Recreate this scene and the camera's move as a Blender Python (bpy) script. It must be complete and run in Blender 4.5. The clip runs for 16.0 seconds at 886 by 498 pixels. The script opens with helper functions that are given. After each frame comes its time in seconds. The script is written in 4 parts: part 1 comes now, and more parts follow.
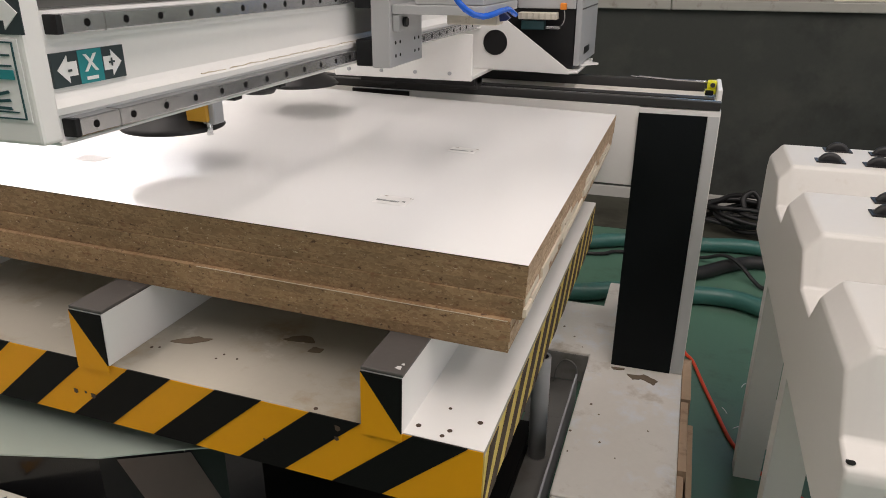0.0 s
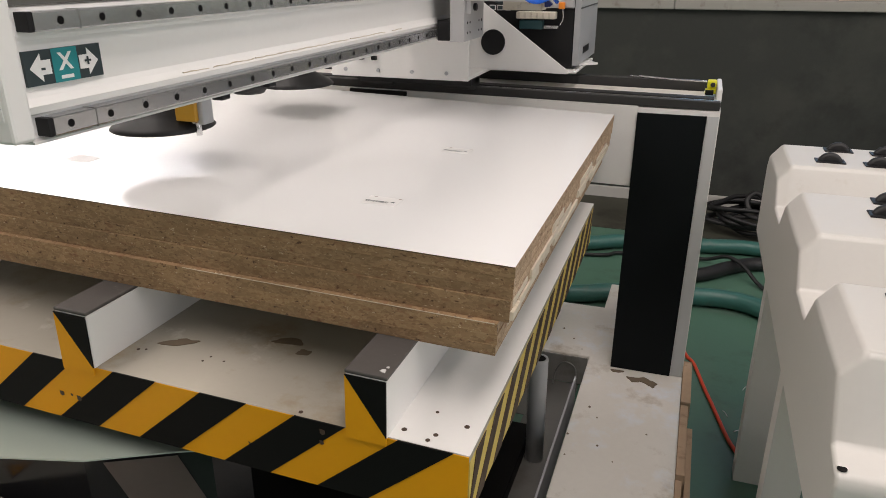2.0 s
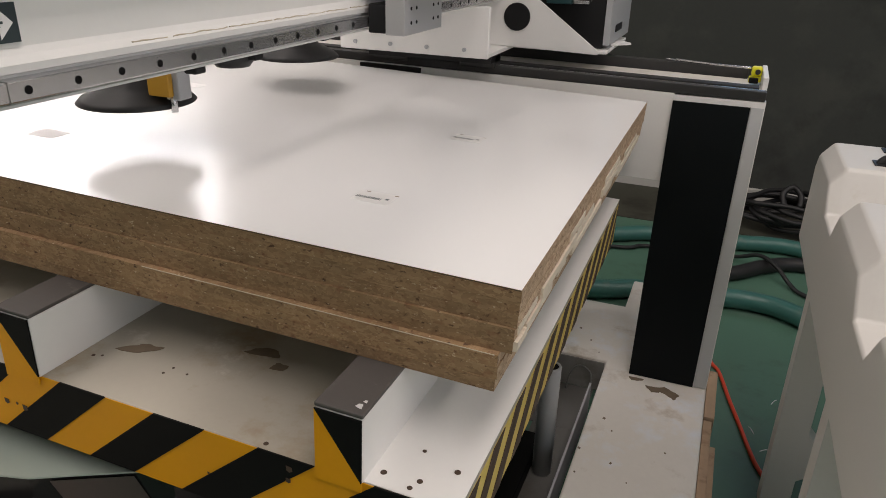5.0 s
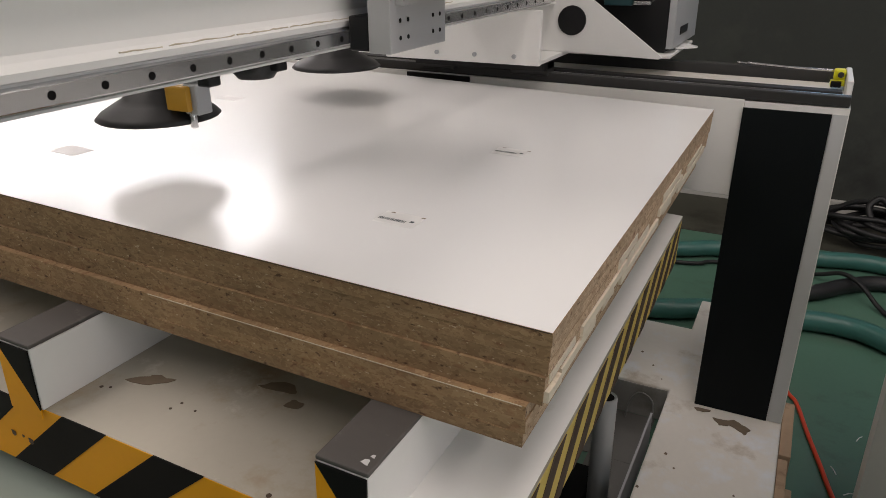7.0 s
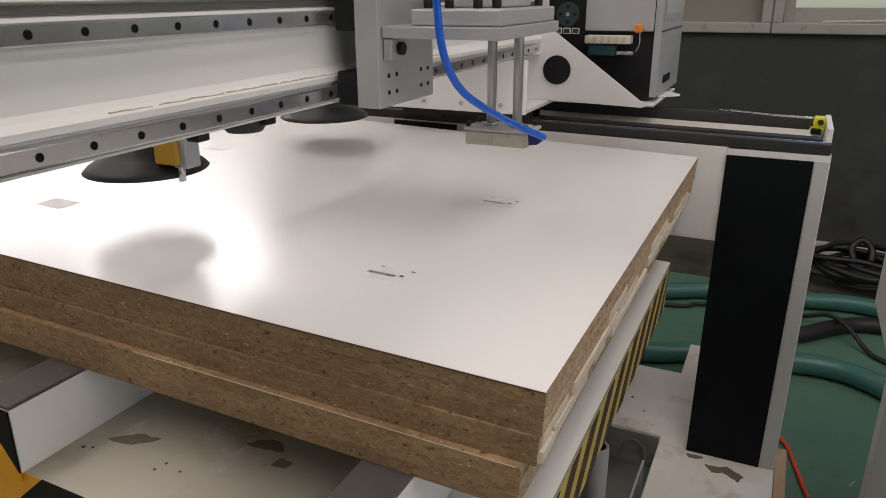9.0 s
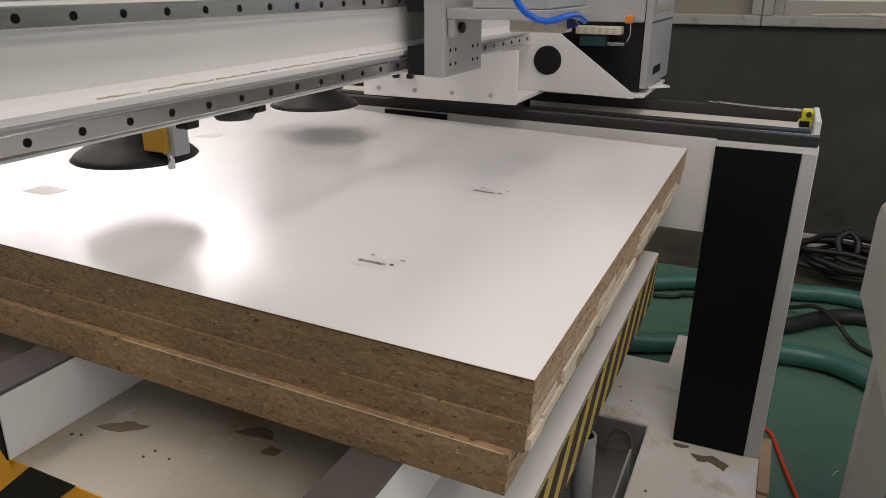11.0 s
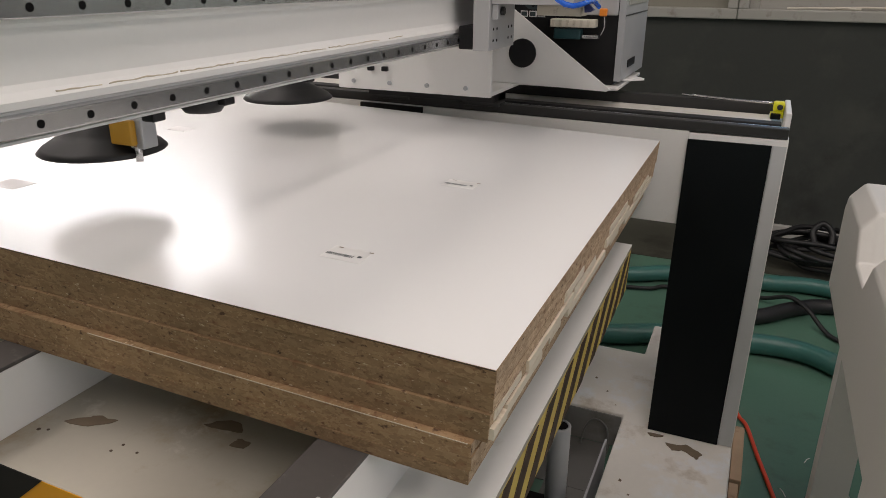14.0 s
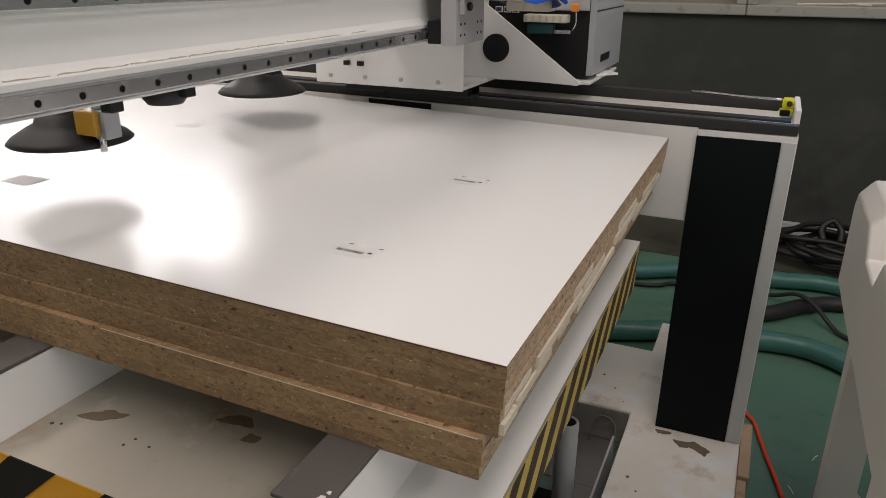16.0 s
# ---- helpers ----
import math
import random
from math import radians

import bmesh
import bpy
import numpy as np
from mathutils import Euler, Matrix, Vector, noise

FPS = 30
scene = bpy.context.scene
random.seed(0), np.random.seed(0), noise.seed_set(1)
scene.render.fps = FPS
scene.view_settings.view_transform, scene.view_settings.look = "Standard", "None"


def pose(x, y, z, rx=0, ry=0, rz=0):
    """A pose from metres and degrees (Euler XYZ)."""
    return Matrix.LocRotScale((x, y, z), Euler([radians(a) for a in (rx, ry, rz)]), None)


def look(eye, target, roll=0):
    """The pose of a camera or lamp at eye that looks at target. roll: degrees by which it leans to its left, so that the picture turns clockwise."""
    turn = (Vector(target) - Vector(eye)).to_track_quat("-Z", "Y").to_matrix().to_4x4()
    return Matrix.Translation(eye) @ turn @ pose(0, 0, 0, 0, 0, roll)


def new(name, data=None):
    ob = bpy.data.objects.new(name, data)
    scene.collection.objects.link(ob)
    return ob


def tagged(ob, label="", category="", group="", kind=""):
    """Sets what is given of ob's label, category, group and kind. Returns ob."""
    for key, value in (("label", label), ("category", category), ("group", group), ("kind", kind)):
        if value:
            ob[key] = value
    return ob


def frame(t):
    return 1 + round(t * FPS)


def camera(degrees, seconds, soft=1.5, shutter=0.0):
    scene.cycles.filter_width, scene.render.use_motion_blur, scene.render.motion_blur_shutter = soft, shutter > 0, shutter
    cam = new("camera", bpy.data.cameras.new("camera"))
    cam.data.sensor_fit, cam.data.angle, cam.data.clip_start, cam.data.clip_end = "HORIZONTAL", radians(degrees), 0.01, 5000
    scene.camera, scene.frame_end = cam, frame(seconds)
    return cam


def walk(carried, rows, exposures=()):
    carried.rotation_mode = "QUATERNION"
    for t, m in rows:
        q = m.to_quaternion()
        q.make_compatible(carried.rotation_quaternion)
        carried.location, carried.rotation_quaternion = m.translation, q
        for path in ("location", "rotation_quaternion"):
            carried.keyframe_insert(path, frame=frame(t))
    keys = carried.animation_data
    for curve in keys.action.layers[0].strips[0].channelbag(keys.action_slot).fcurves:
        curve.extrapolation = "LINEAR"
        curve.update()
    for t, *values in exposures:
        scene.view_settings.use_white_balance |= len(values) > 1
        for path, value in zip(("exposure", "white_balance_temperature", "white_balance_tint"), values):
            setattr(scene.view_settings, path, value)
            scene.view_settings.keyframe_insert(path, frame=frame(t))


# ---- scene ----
cam = camera(63.2, 16.0, soft=0.9)
PATH = [
    (0, (0.191, -0.969, 1.313), (-0.4, 0.795, 0.579), 0.1),
    (0.5, (0.187, -0.974, 1.315), (-0.402, 0.792, 0.584), 0.2),
    (1, (0.188, -0.973, 1.315), (-0.385, 0.797, 0.581), 0.4),
    (1.5, (0.195, -0.963, 1.314), (-0.391, 0.805, 0.586), -0.0),
    (2, (0.216, -0.944, 1.307), (-0.394, 0.815, 0.576), -0.1),
    (2.5, (0.245, -0.939, 1.295), (-0.403, 0.804, 0.558), 0.8),
    (3, (0.24, -0.936, 1.313), (-0.307, 0.835, 0.56), 0.4),
    (3.5, (0.182, -0.919, 1.314), (-0.349, 0.861, 0.574), -0.5),
    (3.7, (0.167, -0.919, 1.312), (-0.368, 0.844, 0.533), 0.4),
    (5.8, (0.198, -0.657, 1.275), (-0.556, 1.02, 0.488), 0.5),
    (6, (0.195, -0.647, 1.272), (-0.592, 1.015, 0.487), 0.3),
    (6.5, (0.195, -0.636, 1.271), (-0.632, 1.012, 0.497), -0.4),
    (7, (0.192, -0.634, 1.27), (-0.636, 1.013, 0.495), -0.4),
    (7.5, (0.188, -0.635, 1.271), (-0.641, 1.016, 0.504), -0.6),
    (8, (0.183, -0.631, 1.289), (-0.641, 1.061, 0.612), -0.5),
    (8.5, (0.183, -0.626, 1.288), (-0.634, 1.073, 0.619), -0.5),
    (11, (0.184, -0.629, 1.285), (-0.598, 1.075, 0.589), 0.2),
    (11.5, (0.187, -0.626, 1.286), (-0.584, 1.083, 0.59), 0.3),
    (12, (0.189, -0.625, 1.285), (-0.578, 1.084, 0.583), 0.2),
    (12.5, (0.193, -0.623, 1.286), (-0.577, 1.082, 0.577), 0.1),
    (13, (0.196, -0.622, 1.283), (-0.565, 1.087, 0.577), 0.3),
    (13.5, (0.201, -0.624, 1.285), (-0.553, 1.089, 0.579), 0.2),
    (14, (0.207, -0.624, 1.285), (-0.532, 1.092, 0.572), 0.4),
    (14.5, (0.211, -0.624, 1.283), (-0.515, 1.093, 0.558), 0.6),
    (15, (0.207, -0.624, 1.283), (-0.519, 1.09, 0.551), 0.7),
    (15.5, (0.202, -0.622, 1.284), (-0.526, 1.092, 0.554), 0.7),
    (16, (0.204, -0.629, 1.286), (-0.55, 1.077, 0.564), 0.3),
]
walk(cam, [(t, look(eye, target, roll)) for t, eye, target, roll in PATH], exposures=[(0, 0.25), (3.7, 0.2), (5.8, -0.15), (16, -0.15)])

# ---- sizes shared by the plan ----
FLOOR = -0.10          # floor level; the top of the board stack is at 0.90
TOP = 0.90
WALL = 3.70            # the long outer wall behind the machine
WEST, EAST, SOUTH, ROOF = -9.0, 5.0, -6.0, 4.6
RAIL_X = -0.462        # face of the gantry's guide rails

# the lift table stands a little out of level: its frame leans about the y axis through the stack's front corner
LEAN = Matrix.Translation((0, 0, TOP)) @ Matrix.Rotation(radians(1.64), 4, "Y") @ Matrix.Translation((0, 0, -TOP))

# ---- world and light ----
world = bpy.data.worlds.new("sky")
scene.world = world
world.use_nodes = True
wn = world.node_tree.nodes
sky = wn.new("ShaderNodeTexSky")
sky.sky_type = "NISHITA"
sky.sun_disc = False
sky.sun_elevation, sky.sun_rotation = radians(38), radians(200)
wn["Background"].inputs["Strength"].default_value = 0.15
world.node_tree.links.new(sky.outputs[0], wn["Background"].inputs["Color"])
sun_data = bpy.data.lights.new("sun", "SUN")
sun_data.energy, sun_data.angle, sun_data.color = 1.2, radians(12), (1.0, 0.95, 0.88)
sun = new("sun", sun_data)
sun.matrix_world = look((-4, -9, 8), (0, 0, 0))


def window_light(name, x, y, z, w, h, power, target, color=(1.0, 0.92, 0.92)):
    data = bpy.data.lights.new(name, "AREA")
    data.shape, data.size, data.size_y, data.energy, data.color = "RECTANGLE", w, h, power, color
    ob = new(name, data)
    ob.matrix_world = look((x, y, z), target)
    return ob


WINDOW_POWER, ROOF_POWER, EAST_FILL_POWER = 38.0, 90.0, 49.0    # the windows by the square metre


# ---- materials ----
def material(name, color, rough=0.5, metal=0.0, vary=0.12, scale=6.0, grain=90.0, bump=0.05, stain=None, stain_at=0.62, stain_scale=5.0, coat=0.0, spec=0.5, rough_vary=0.08, scuff=None, scuff_at=0.6, scuff_scale=9.0):
    """A painted, cast or worn surface: soft clouds and fine grain in colour, gloss and relief, and stains of their own colour."""
    m = bpy.data.materials.new(name)
    m.use_nodes = True
    n, l = m.node_tree.nodes, m.node_tree.links
    b = n["Principled BSDF"]
    tc = n.new("ShaderNodeTexCoord")
    big, fine = n.new("ShaderNodeTexNoise"), n.new("ShaderNodeTexNoise")
    big.inputs["Scale"].default_value, big.inputs["Detail"].default_value = scale, 5
    fine.inputs["Scale"].default_value, fine.inputs["Detail"].default_value = grain, 3
    for t in (big, fine):
        l.new(tc.outputs["Object"], t.inputs["Vector"])
    mix = n.new("ShaderNodeMixRGB")
    mix.inputs["Color1"].default_value = (*[c * (1 - vary) for c in color], 1)
    mix.inputs["Color2"].default_value = (*[min(1, c * (1 + vary)) for c in color], 1)
    add = n.new("ShaderNodeMath")
    add.operation = "MULTIPLY_ADD"
    add.inputs[1].default_value = 0.35
    l.new(fine.outputs["Fac"], add.inputs[0])
    half = n.new("ShaderNodeMath")
    half.operation = "MULTIPLY"
    half.inputs[1].default_value = 0.65
    l.new(big.outputs["Fac"], half.inputs[0])
    l.new(half.outputs[0], add.inputs[2])
    l.new(add.outputs[0], mix.inputs["Fac"])
    out = mix.outputs["Color"]
    for k, (tint, start, size) in enumerate(((stain, stain_at, stain_scale), (scuff, scuff_at, scuff_scale))):
        if not tint:
            continue
        st, away = n.new("ShaderNodeTexNoise"), n.new("ShaderNodeVectorMath")
        away.operation = "ADD"
        away.inputs[1].default_value = (3.7 * k, 1.9 * k, 0.6 * k)
        st.inputs["Scale"].default_value, st.inputs["Detail"].default_value = size, 8
        st.inputs["Roughness"].default_value = 0.65
        l.new(tc.outputs["Object"], away.inputs[0])
        l.new(away.outputs[0], st.inputs["Vector"])
        ramp = n.new("ShaderNodeValToRGB")
        ramp.color_ramp.elements[0].position, ramp.color_ramp.elements[1].position = start, start + 0.16
        l.new(st.outputs["Fac"], ramp.inputs["Fac"])
        over = n.new("ShaderNodeMixRGB")
        over.inputs["Color2"].default_value = (*tint, 1)
        l.new(ramp.outputs["Color"], over.inputs["Fac"])
        l.new(out, over.inputs["Color1"])
        out = over.outputs["Color"]
    l.new(out, b.inputs["Base Color"])
    rr = n.new("ShaderNodeMapRange")
    rr.inputs["To Min"].default_value, rr.inputs["To Max"].default_value = max(0.02, rough - rough_vary), min(1, rough + rough_vary)
    l.new(big.outputs["Fac"], rr.inputs["Value"])
    l.new(rr.outputs["Result"], b.inputs["Roughness"])
    b.inputs["Metallic"].default_value = metal
    b.inputs["Specular IOR Level"].default_value = spec
    b.inputs["Coat Weight"].default_value = coat
    if bump:
        bp = n.new("ShaderNodeBump")
        bp.inputs["Strength"].default_value, bp.inputs["Distance"].default_value = bump, 0.002
        l.new(fine.outputs["Fac"], bp.inputs["Height"])
        l.new(bp.outputs["Normal"], b.inputs["Normal"])
    return m


def clear_glass(name):
    m = bpy.data.materials.new(name)
    m.use_nodes = True
    b = m.node_tree.nodes["Principled BSDF"]
    b.inputs["Base Color"].default_value = (0.95, 0.97, 0.96, 1)
    b.inputs["Roughness"].default_value = 0.03
    b.inputs["Transmission Weight"].default_value = 1.0
    b.inputs["IOR"].default_value = 1.45
    return m


GLASS = clear_glass("window_glass")


def chipboard(name, k=(1.0, 1.0, 1.0)):
    """Raw particle board: pressed chips of several browns, dark specks, a coarser middle, a rough cut."""
    m = bpy.data.materials.new(name)
    m.use_nodes = True
    n, l = m.node_tree.nodes, m.node_tree.links
    b = n["Principled BSDF"]
    tc, mp = n.new("ShaderNodeTexCoord"), n.new("ShaderNodeMapping")
    mp.inputs["Scale"].default_value = (0.62, 0.62, 1.05)
    info = n.new("ShaderNodeObjectInfo")
    shift = n.new("ShaderNodeVectorMath")
    shift.operation = "ADD"
    l.new(tc.outputs["Object"], shift.inputs[0])
    l.new(info.outputs["Random"], shift.inputs[1])
    l.new(shift.outputs[0], mp.inputs["Vector"])
    chips, cloud, specks = n.new("ShaderNodeTexVoronoi"), n.new("ShaderNodeTexNoise"), n.new("ShaderNodeTexNoise")
    chips.inputs["Scale"].default_value = 210
    cloud.inputs["Scale"].default_value, cloud.inputs["Detail"].default_value = 26, 8
    specks.inputs["Scale"].default_value, specks.inputs["Detail"].default_value = 150, 3
    warp, push = n.new("ShaderNodeTexNoise"), n.new("ShaderNodeVectorMath")
    warp.inputs["Scale"].default_value, warp.inputs["Detail"].default_value = 160, 4
    push.operation = "MULTIPLY_ADD"
    push.inputs[1].default_value = (0.018, 0.018, 0.009)
    l.new(mp.outputs[0], warp.inputs["Vector"])
    l.new(warp.outputs["Color"], push.inputs[0])
    l.new(mp.outputs[0], push.inputs[2])
    l.new(push.outputs[0], chips.inputs["Vector"])
    for t in (cloud, specks):
        l.new(mp.outputs[0], t.inputs["Vector"])
    sep = n.new("ShaderNodeSeparateColor")
    l.new(chips.outputs["Color"], sep.inputs[0])
    ramp = n.new("ShaderNodeValToRGB")
    e = ramp.color_ramp.elements
    e[0].position, e[0].color = 0.0, (0.31 * k[0], 0.20 * k[1], 0.116 * k[2], 1)
    e[1].position, e[1].color = 1.0, (0.46 * k[0], 0.318 * k[1], 0.198 * k[2], 1)
    mid = ramp.color_ramp.elements.new(0.5)
    mid.color = (0.385 * k[0], 0.258 * k[1], 0.154 * k[2], 1)
    l.new(sep.outputs[0], ramp.inputs["Fac"])
    tint = n.new("ShaderNodeMixRGB")
    tint.blend_type = "MULTIPLY"
    tint.inputs["Fac"].default_value = 0.75
    cr = n.new("ShaderNodeValToRGB")
    cr.color_ramp.elements[0].position, cr.color_ramp.elements[0].color = 0.3, (0.76, 0.74, 0.71, 1)
    cr.color_ramp.elements[1].position, cr.color_ramp.elements[1].color = 0.7, (1.16, 1.12, 1.08, 1)
    l.new(cloud.outputs["Fac"], cr.inputs["Fac"])
    l.new(ramp.outputs["Color"], tint.inputs["Color1"])
    l.new(cr.outputs["Color"], tint.inputs["Color2"])
    dark = n.new("ShaderNodeMixRGB")
    dr = n.new("ShaderNodeValToRGB")
    dr.color_ramp.elements[0].position, dr.color_ramp.elements[1].position = 0.615, 0.71
    l.new(specks.outputs["Fac"], dr.inputs["Fac"])
    l.new(dr.outputs["Color"], dark.inputs["Fac"])
    l.new(tint.outputs["Color"], dark.inputs["Color1"])
    dark.inputs["Color2"].default_value = (0.10, 0.052, 0.027, 1)
    # reddish bark chips, a few millimetres across
    bark, br, red = n.new("ShaderNodeTexNoise"), n.new("ShaderNodeValToRGB"), n.new("ShaderNodeMixRGB")
    bark.inputs["Scale"].default_value, bark.inputs["Detail"].default_value = 75, 5
    br.color_ramp.elements[0].position, br.color_ramp.elements[1].position = 0.58, 0.68
    br.color_ramp.elements[1].color = (0.6, 0.6, 0.6, 1)
    l.new(mp.outputs[0], bark.inputs["Vector"])
    l.new(bark.outputs["Fac"], br.inputs["Fac"])
    l.new(br.outputs["Color"], red.inputs["Fac"])
    l.new(dark.outputs["Color"], red.inputs["Color1"])
    red.inputs["Color2"].default_value = (0.25, 0.125, 0.062, 1)
    # pale splinters
    light, lr, splinter = n.new("ShaderNodeMixRGB"), n.new("ShaderNodeValToRGB"), n.new("ShaderNodeTexNoise")
    splinter.inputs["Scale"].default_value, splinter.inputs["Detail"].default_value = 210, 2
    lr.color_ramp.elements[0].position, lr.color_ramp.elements[1].position = 0.67, 0.76
    l.new(mp.outputs[0], splinter.inputs["Vector"])
    l.new(splinter.outputs["Fac"], lr.inputs["Fac"])
    l.new(lr.outputs["Color"], light.inputs["Fac"])
    l.new(red.outputs["Color"], light.inputs["Color1"])
    light.inputs["Color2"].default_value = (0.60, 0.47, 0.32, 1)
    # boards of different batches
    batch, span = n.new("ShaderNodeMixRGB"), n.new("ShaderNodeMapRange")
    batch.blend_type = "MULTIPLY"
    batch.inputs["Fac"].default_value = 1.0
    span.inputs["To Min"].default_value, span.inputs["To Max"].default_value = 0.84, 1.1
    l.new(info.outputs["Random"], span.inputs["Value"])
    l.new(light.outputs["Color"], batch.inputs["Color1"])
    l.new(span.outputs["Result"], batch.inputs["Color2"])
    l.new(batch.outputs["Color"], b.inputs["Base Color"])
    b.inputs["Roughness"].default_value = 0.85
    bp = n.new("ShaderNodeBump")
    bp.inputs["Strength"].default_value, bp.inputs["Distance"].default_value = 0.25, 0.0015
    l.new(specks.outputs["Fac"], bp.inputs["Height"])
    l.new(bp.outputs["Normal"], b.inputs["Normal"])
    return m


WHITE = material("white_enamel", (0.82, 0.81, 0.79), 0.34, vary=0.04, bump=0.03, stain=(0.52, 0.47, 0.38), stain_at=0.66)
MELAMINE = material("white_melamine", (0.85, 0.848, 0.843), 0.23, vary=0.012, scale=3, grain=400, bump=0.015, rough_vary=0.04)
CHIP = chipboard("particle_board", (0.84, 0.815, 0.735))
# paler tone of the same chipboard, for the short edges
SIDE_CHIP = chipboard("pale_particle_board_edge", (1.3, 1.42, 1.6))
PALE_CHIP = material("pale_sanded_edge", (0.70, 0.62, 0.50), 0.8, vary=0.14, scale=70, bump=0.1, stain=(0.46, 0.34, 0.22), stain_at=0.6, stain_scale=38)
CASTING = material("cream_cast_enamel", (0.63, 0.615, 0.585), 0.42, vary=0.05, scale=5, bump=0.04, stain=(0.5, 0.46, 0.39), stain_at=0.66, stain_scale=7)
POST_GREY = material("pale_grey_post_front", (0.56, 0.57, 0.575), 0.4, vary=0.05, scale=5, stain=(0.36, 0.34, 0.31), stain_at=0.66)
# grey that holds the shade on the side of the cross arm
PIT_GREY = material("shaded_grey_steel", (0.27, 0.265, 0.25), 0.55, vary=0.15, scale=6, stain=(0.15, 0.14, 0.12), stain_at=0.58)
FLOOR_SHADE = material("floor_shade_tone", (0.055, 0.055, 0.04), 0.7, vary=0.25, scale=3, bump=0.1, stain=(0.03, 0.028, 0.02), stain_at=0.5)
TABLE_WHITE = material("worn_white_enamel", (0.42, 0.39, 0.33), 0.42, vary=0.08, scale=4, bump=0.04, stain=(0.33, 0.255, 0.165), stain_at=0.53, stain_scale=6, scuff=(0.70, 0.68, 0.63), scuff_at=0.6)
BASE = material("scuffed_base_enamel", (0.78, 0.745, 0.69), 0.32, vary=0.1, scale=4, grain=70, bump=0.05, stain=(0.44, 0.365, 0.28), stain_at=0.565, stain_scale=5, scuff=(0.80, 0.825, 0.86), scuff_at=0.53, scuff_scale=7)
# dirty steel, dark enough to hold the floor's shade by the base too
SHADE_STEEL = material("dirty_steel_and_shade", (0.13, 0.127, 0.118), 0.5, vary=0.15, scale=6, stain=(0.10, 0.09, 0.075), stain_at=0.55)
YELLOW = material("hazard_yellow", (0.76, 0.345, 0.004), 0.5, spec=0.25, vary=0.07, bump=0.03, stain=(0.36, 0.2, 0.03), stain_at=0.68, stain_scale=14)
YELLOW_PALE = material("faded_hazard_yellow", (0.70, 0.54, 0.14), 0.55, vary=0.08, bump=0.03)
BROWN = material("faded_hazard_black", (0.062, 0.037, 0.023), 0.6, vary=0.15)
BLACK = material("hazard_black", (0.006, 0.006, 0.006), 0.6, vary=0.2, bump=0.03, spec=0.12)
PANEL = material("satin_black_panel", (0.0045, 0.0065, 0.0075), 0.6, vary=0.2, bump=0.02, spec=0.15)
RUBBER = material("black_rubber", (0.013, 0.013, 0.014), 0.5, vary=0.2, bump=0.1)
PLASTIC = material("black_plastic", (0.011, 0.011, 0.012), 0.42, vary=0.15, spec=0.3, bump=0.03)
STEEL = material("ground_steel", (0.62, 0.62, 0.63), 0.24, 0.92, vary=0.06, grain=300, bump=0.03)
ROD_STEEL = material("brushed_steel_rod", (0.40, 0.40, 0.405), 0.36, 0.85, vary=0.06, bump=0.03)
DARK_STEEL = material("oiled_dark_steel", (0.045, 0.045, 0.045), 0.48, 0.4, vary=0.2, scale=3, bump=0.05)
ALU = material("machined_aluminium", (0.50, 0.50, 0.505), 0.5, 0.4, vary=0.05, grain=250, bump=0.04)
RAIL_GREY = material("rubbed_grey_rail_top", (0.10, 0.092, 0.087), 0.5, 0.1, vary=0.18, scale=14, bump=0.06, stain=(0.22, 0.205, 0.19), stain_at=0.6, stain_scale=25)
GREEN = material("green_floor_paint", (0.088, 0.185, 0.132), 0.4, vary=0.16, scale=2.2, grain=60, bump=0.05, stain=(0.12, 0.17, 0.135), stain_at=0.55, stain_scale=2.4, scuff=(0.06, 0.11, 0.08), scuff_at=0.56, scuff_scale=4)
PLASTER = material("dark_grey_wall_paint", (0.039, 0.0425, 0.038), 0.8, vary=0.2, scale=2.3, grain=40, bump=0.2, stain=(0.055, 0.058, 0.05), stain_at=0.5, stain_scale=2.2, scuff=(0.021, 0.023, 0.02), scuff_at=0.52, scuff_scale=1.6)
CREAM = material("pale_upper_wall_paint", (0.46, 0.45, 0.425), 0.8, vary=0.06, scale=2, bump=0.1)
ROOF_MAT = material("pale_roof_sheet", (0.34, 0.34, 0.34), 0.6, vary=0.08, scale=1.5)
FRAME_WHITE = material("white_window_frame", (0.37, 0.36, 0.33), 0.45, vary=0.05, stain=(0.2, 0.175, 0.14), stain_at=0.56, stain_scale=9)
INFILL = material("dull_beige_panel", (0.25, 0.24, 0.20), 0.75, vary=0.08, scale=3)
GREY_PAINT = material("light_grey_plastic", (0.40, 0.41, 0.425), 0.4, vary=0.03, bump=0.03)
SAGE = material("grey_green_sheet", (0.36, 0.42, 0.37), 0.45, vary=0.05, scale=3)
CREAM_BOX = material("cream_enamel", (0.60, 0.58, 0.50), 0.4, vary=0.05)
TEAL = material("teal_print", (0.02, 0.24, 0.26), 0.4, vary=0.04)
INK = material("dark_print", (0.03, 0.045, 0.05), 0.4, vary=0.1)
PAPER = material("white_label_paper", (0.82, 0.81, 0.80), 0.55, vary=0.02)
LABEL_WHITE = material("white_sticker", (0.795, 0.785, 0.77), 0.35, vary=0.02)
GRIME = material("brown_seam_grime", (0.52, 0.46, 0.35), 0.6, vary=0.2, scale=30)
GREY_LABEL = material("grey_label_paper", (0.68, 0.672, 0.665), 0.65, vary=0.08, scale=40)
BLUE = material("blue_air_hose", (0.012, 0.12, 0.66), 0.22, vary=0.08)
NAVY = material("dark_blue_fitting", (0.012, 0.022, 0.11), 0.4)
ORANGE = material("orange_plastic", (0.78, 0.24, 0.02), 0.45)
SENSOR = material("orange_yellow_sensor", (0.46, 0.245, 0.02), 0.45, vary=0.08)
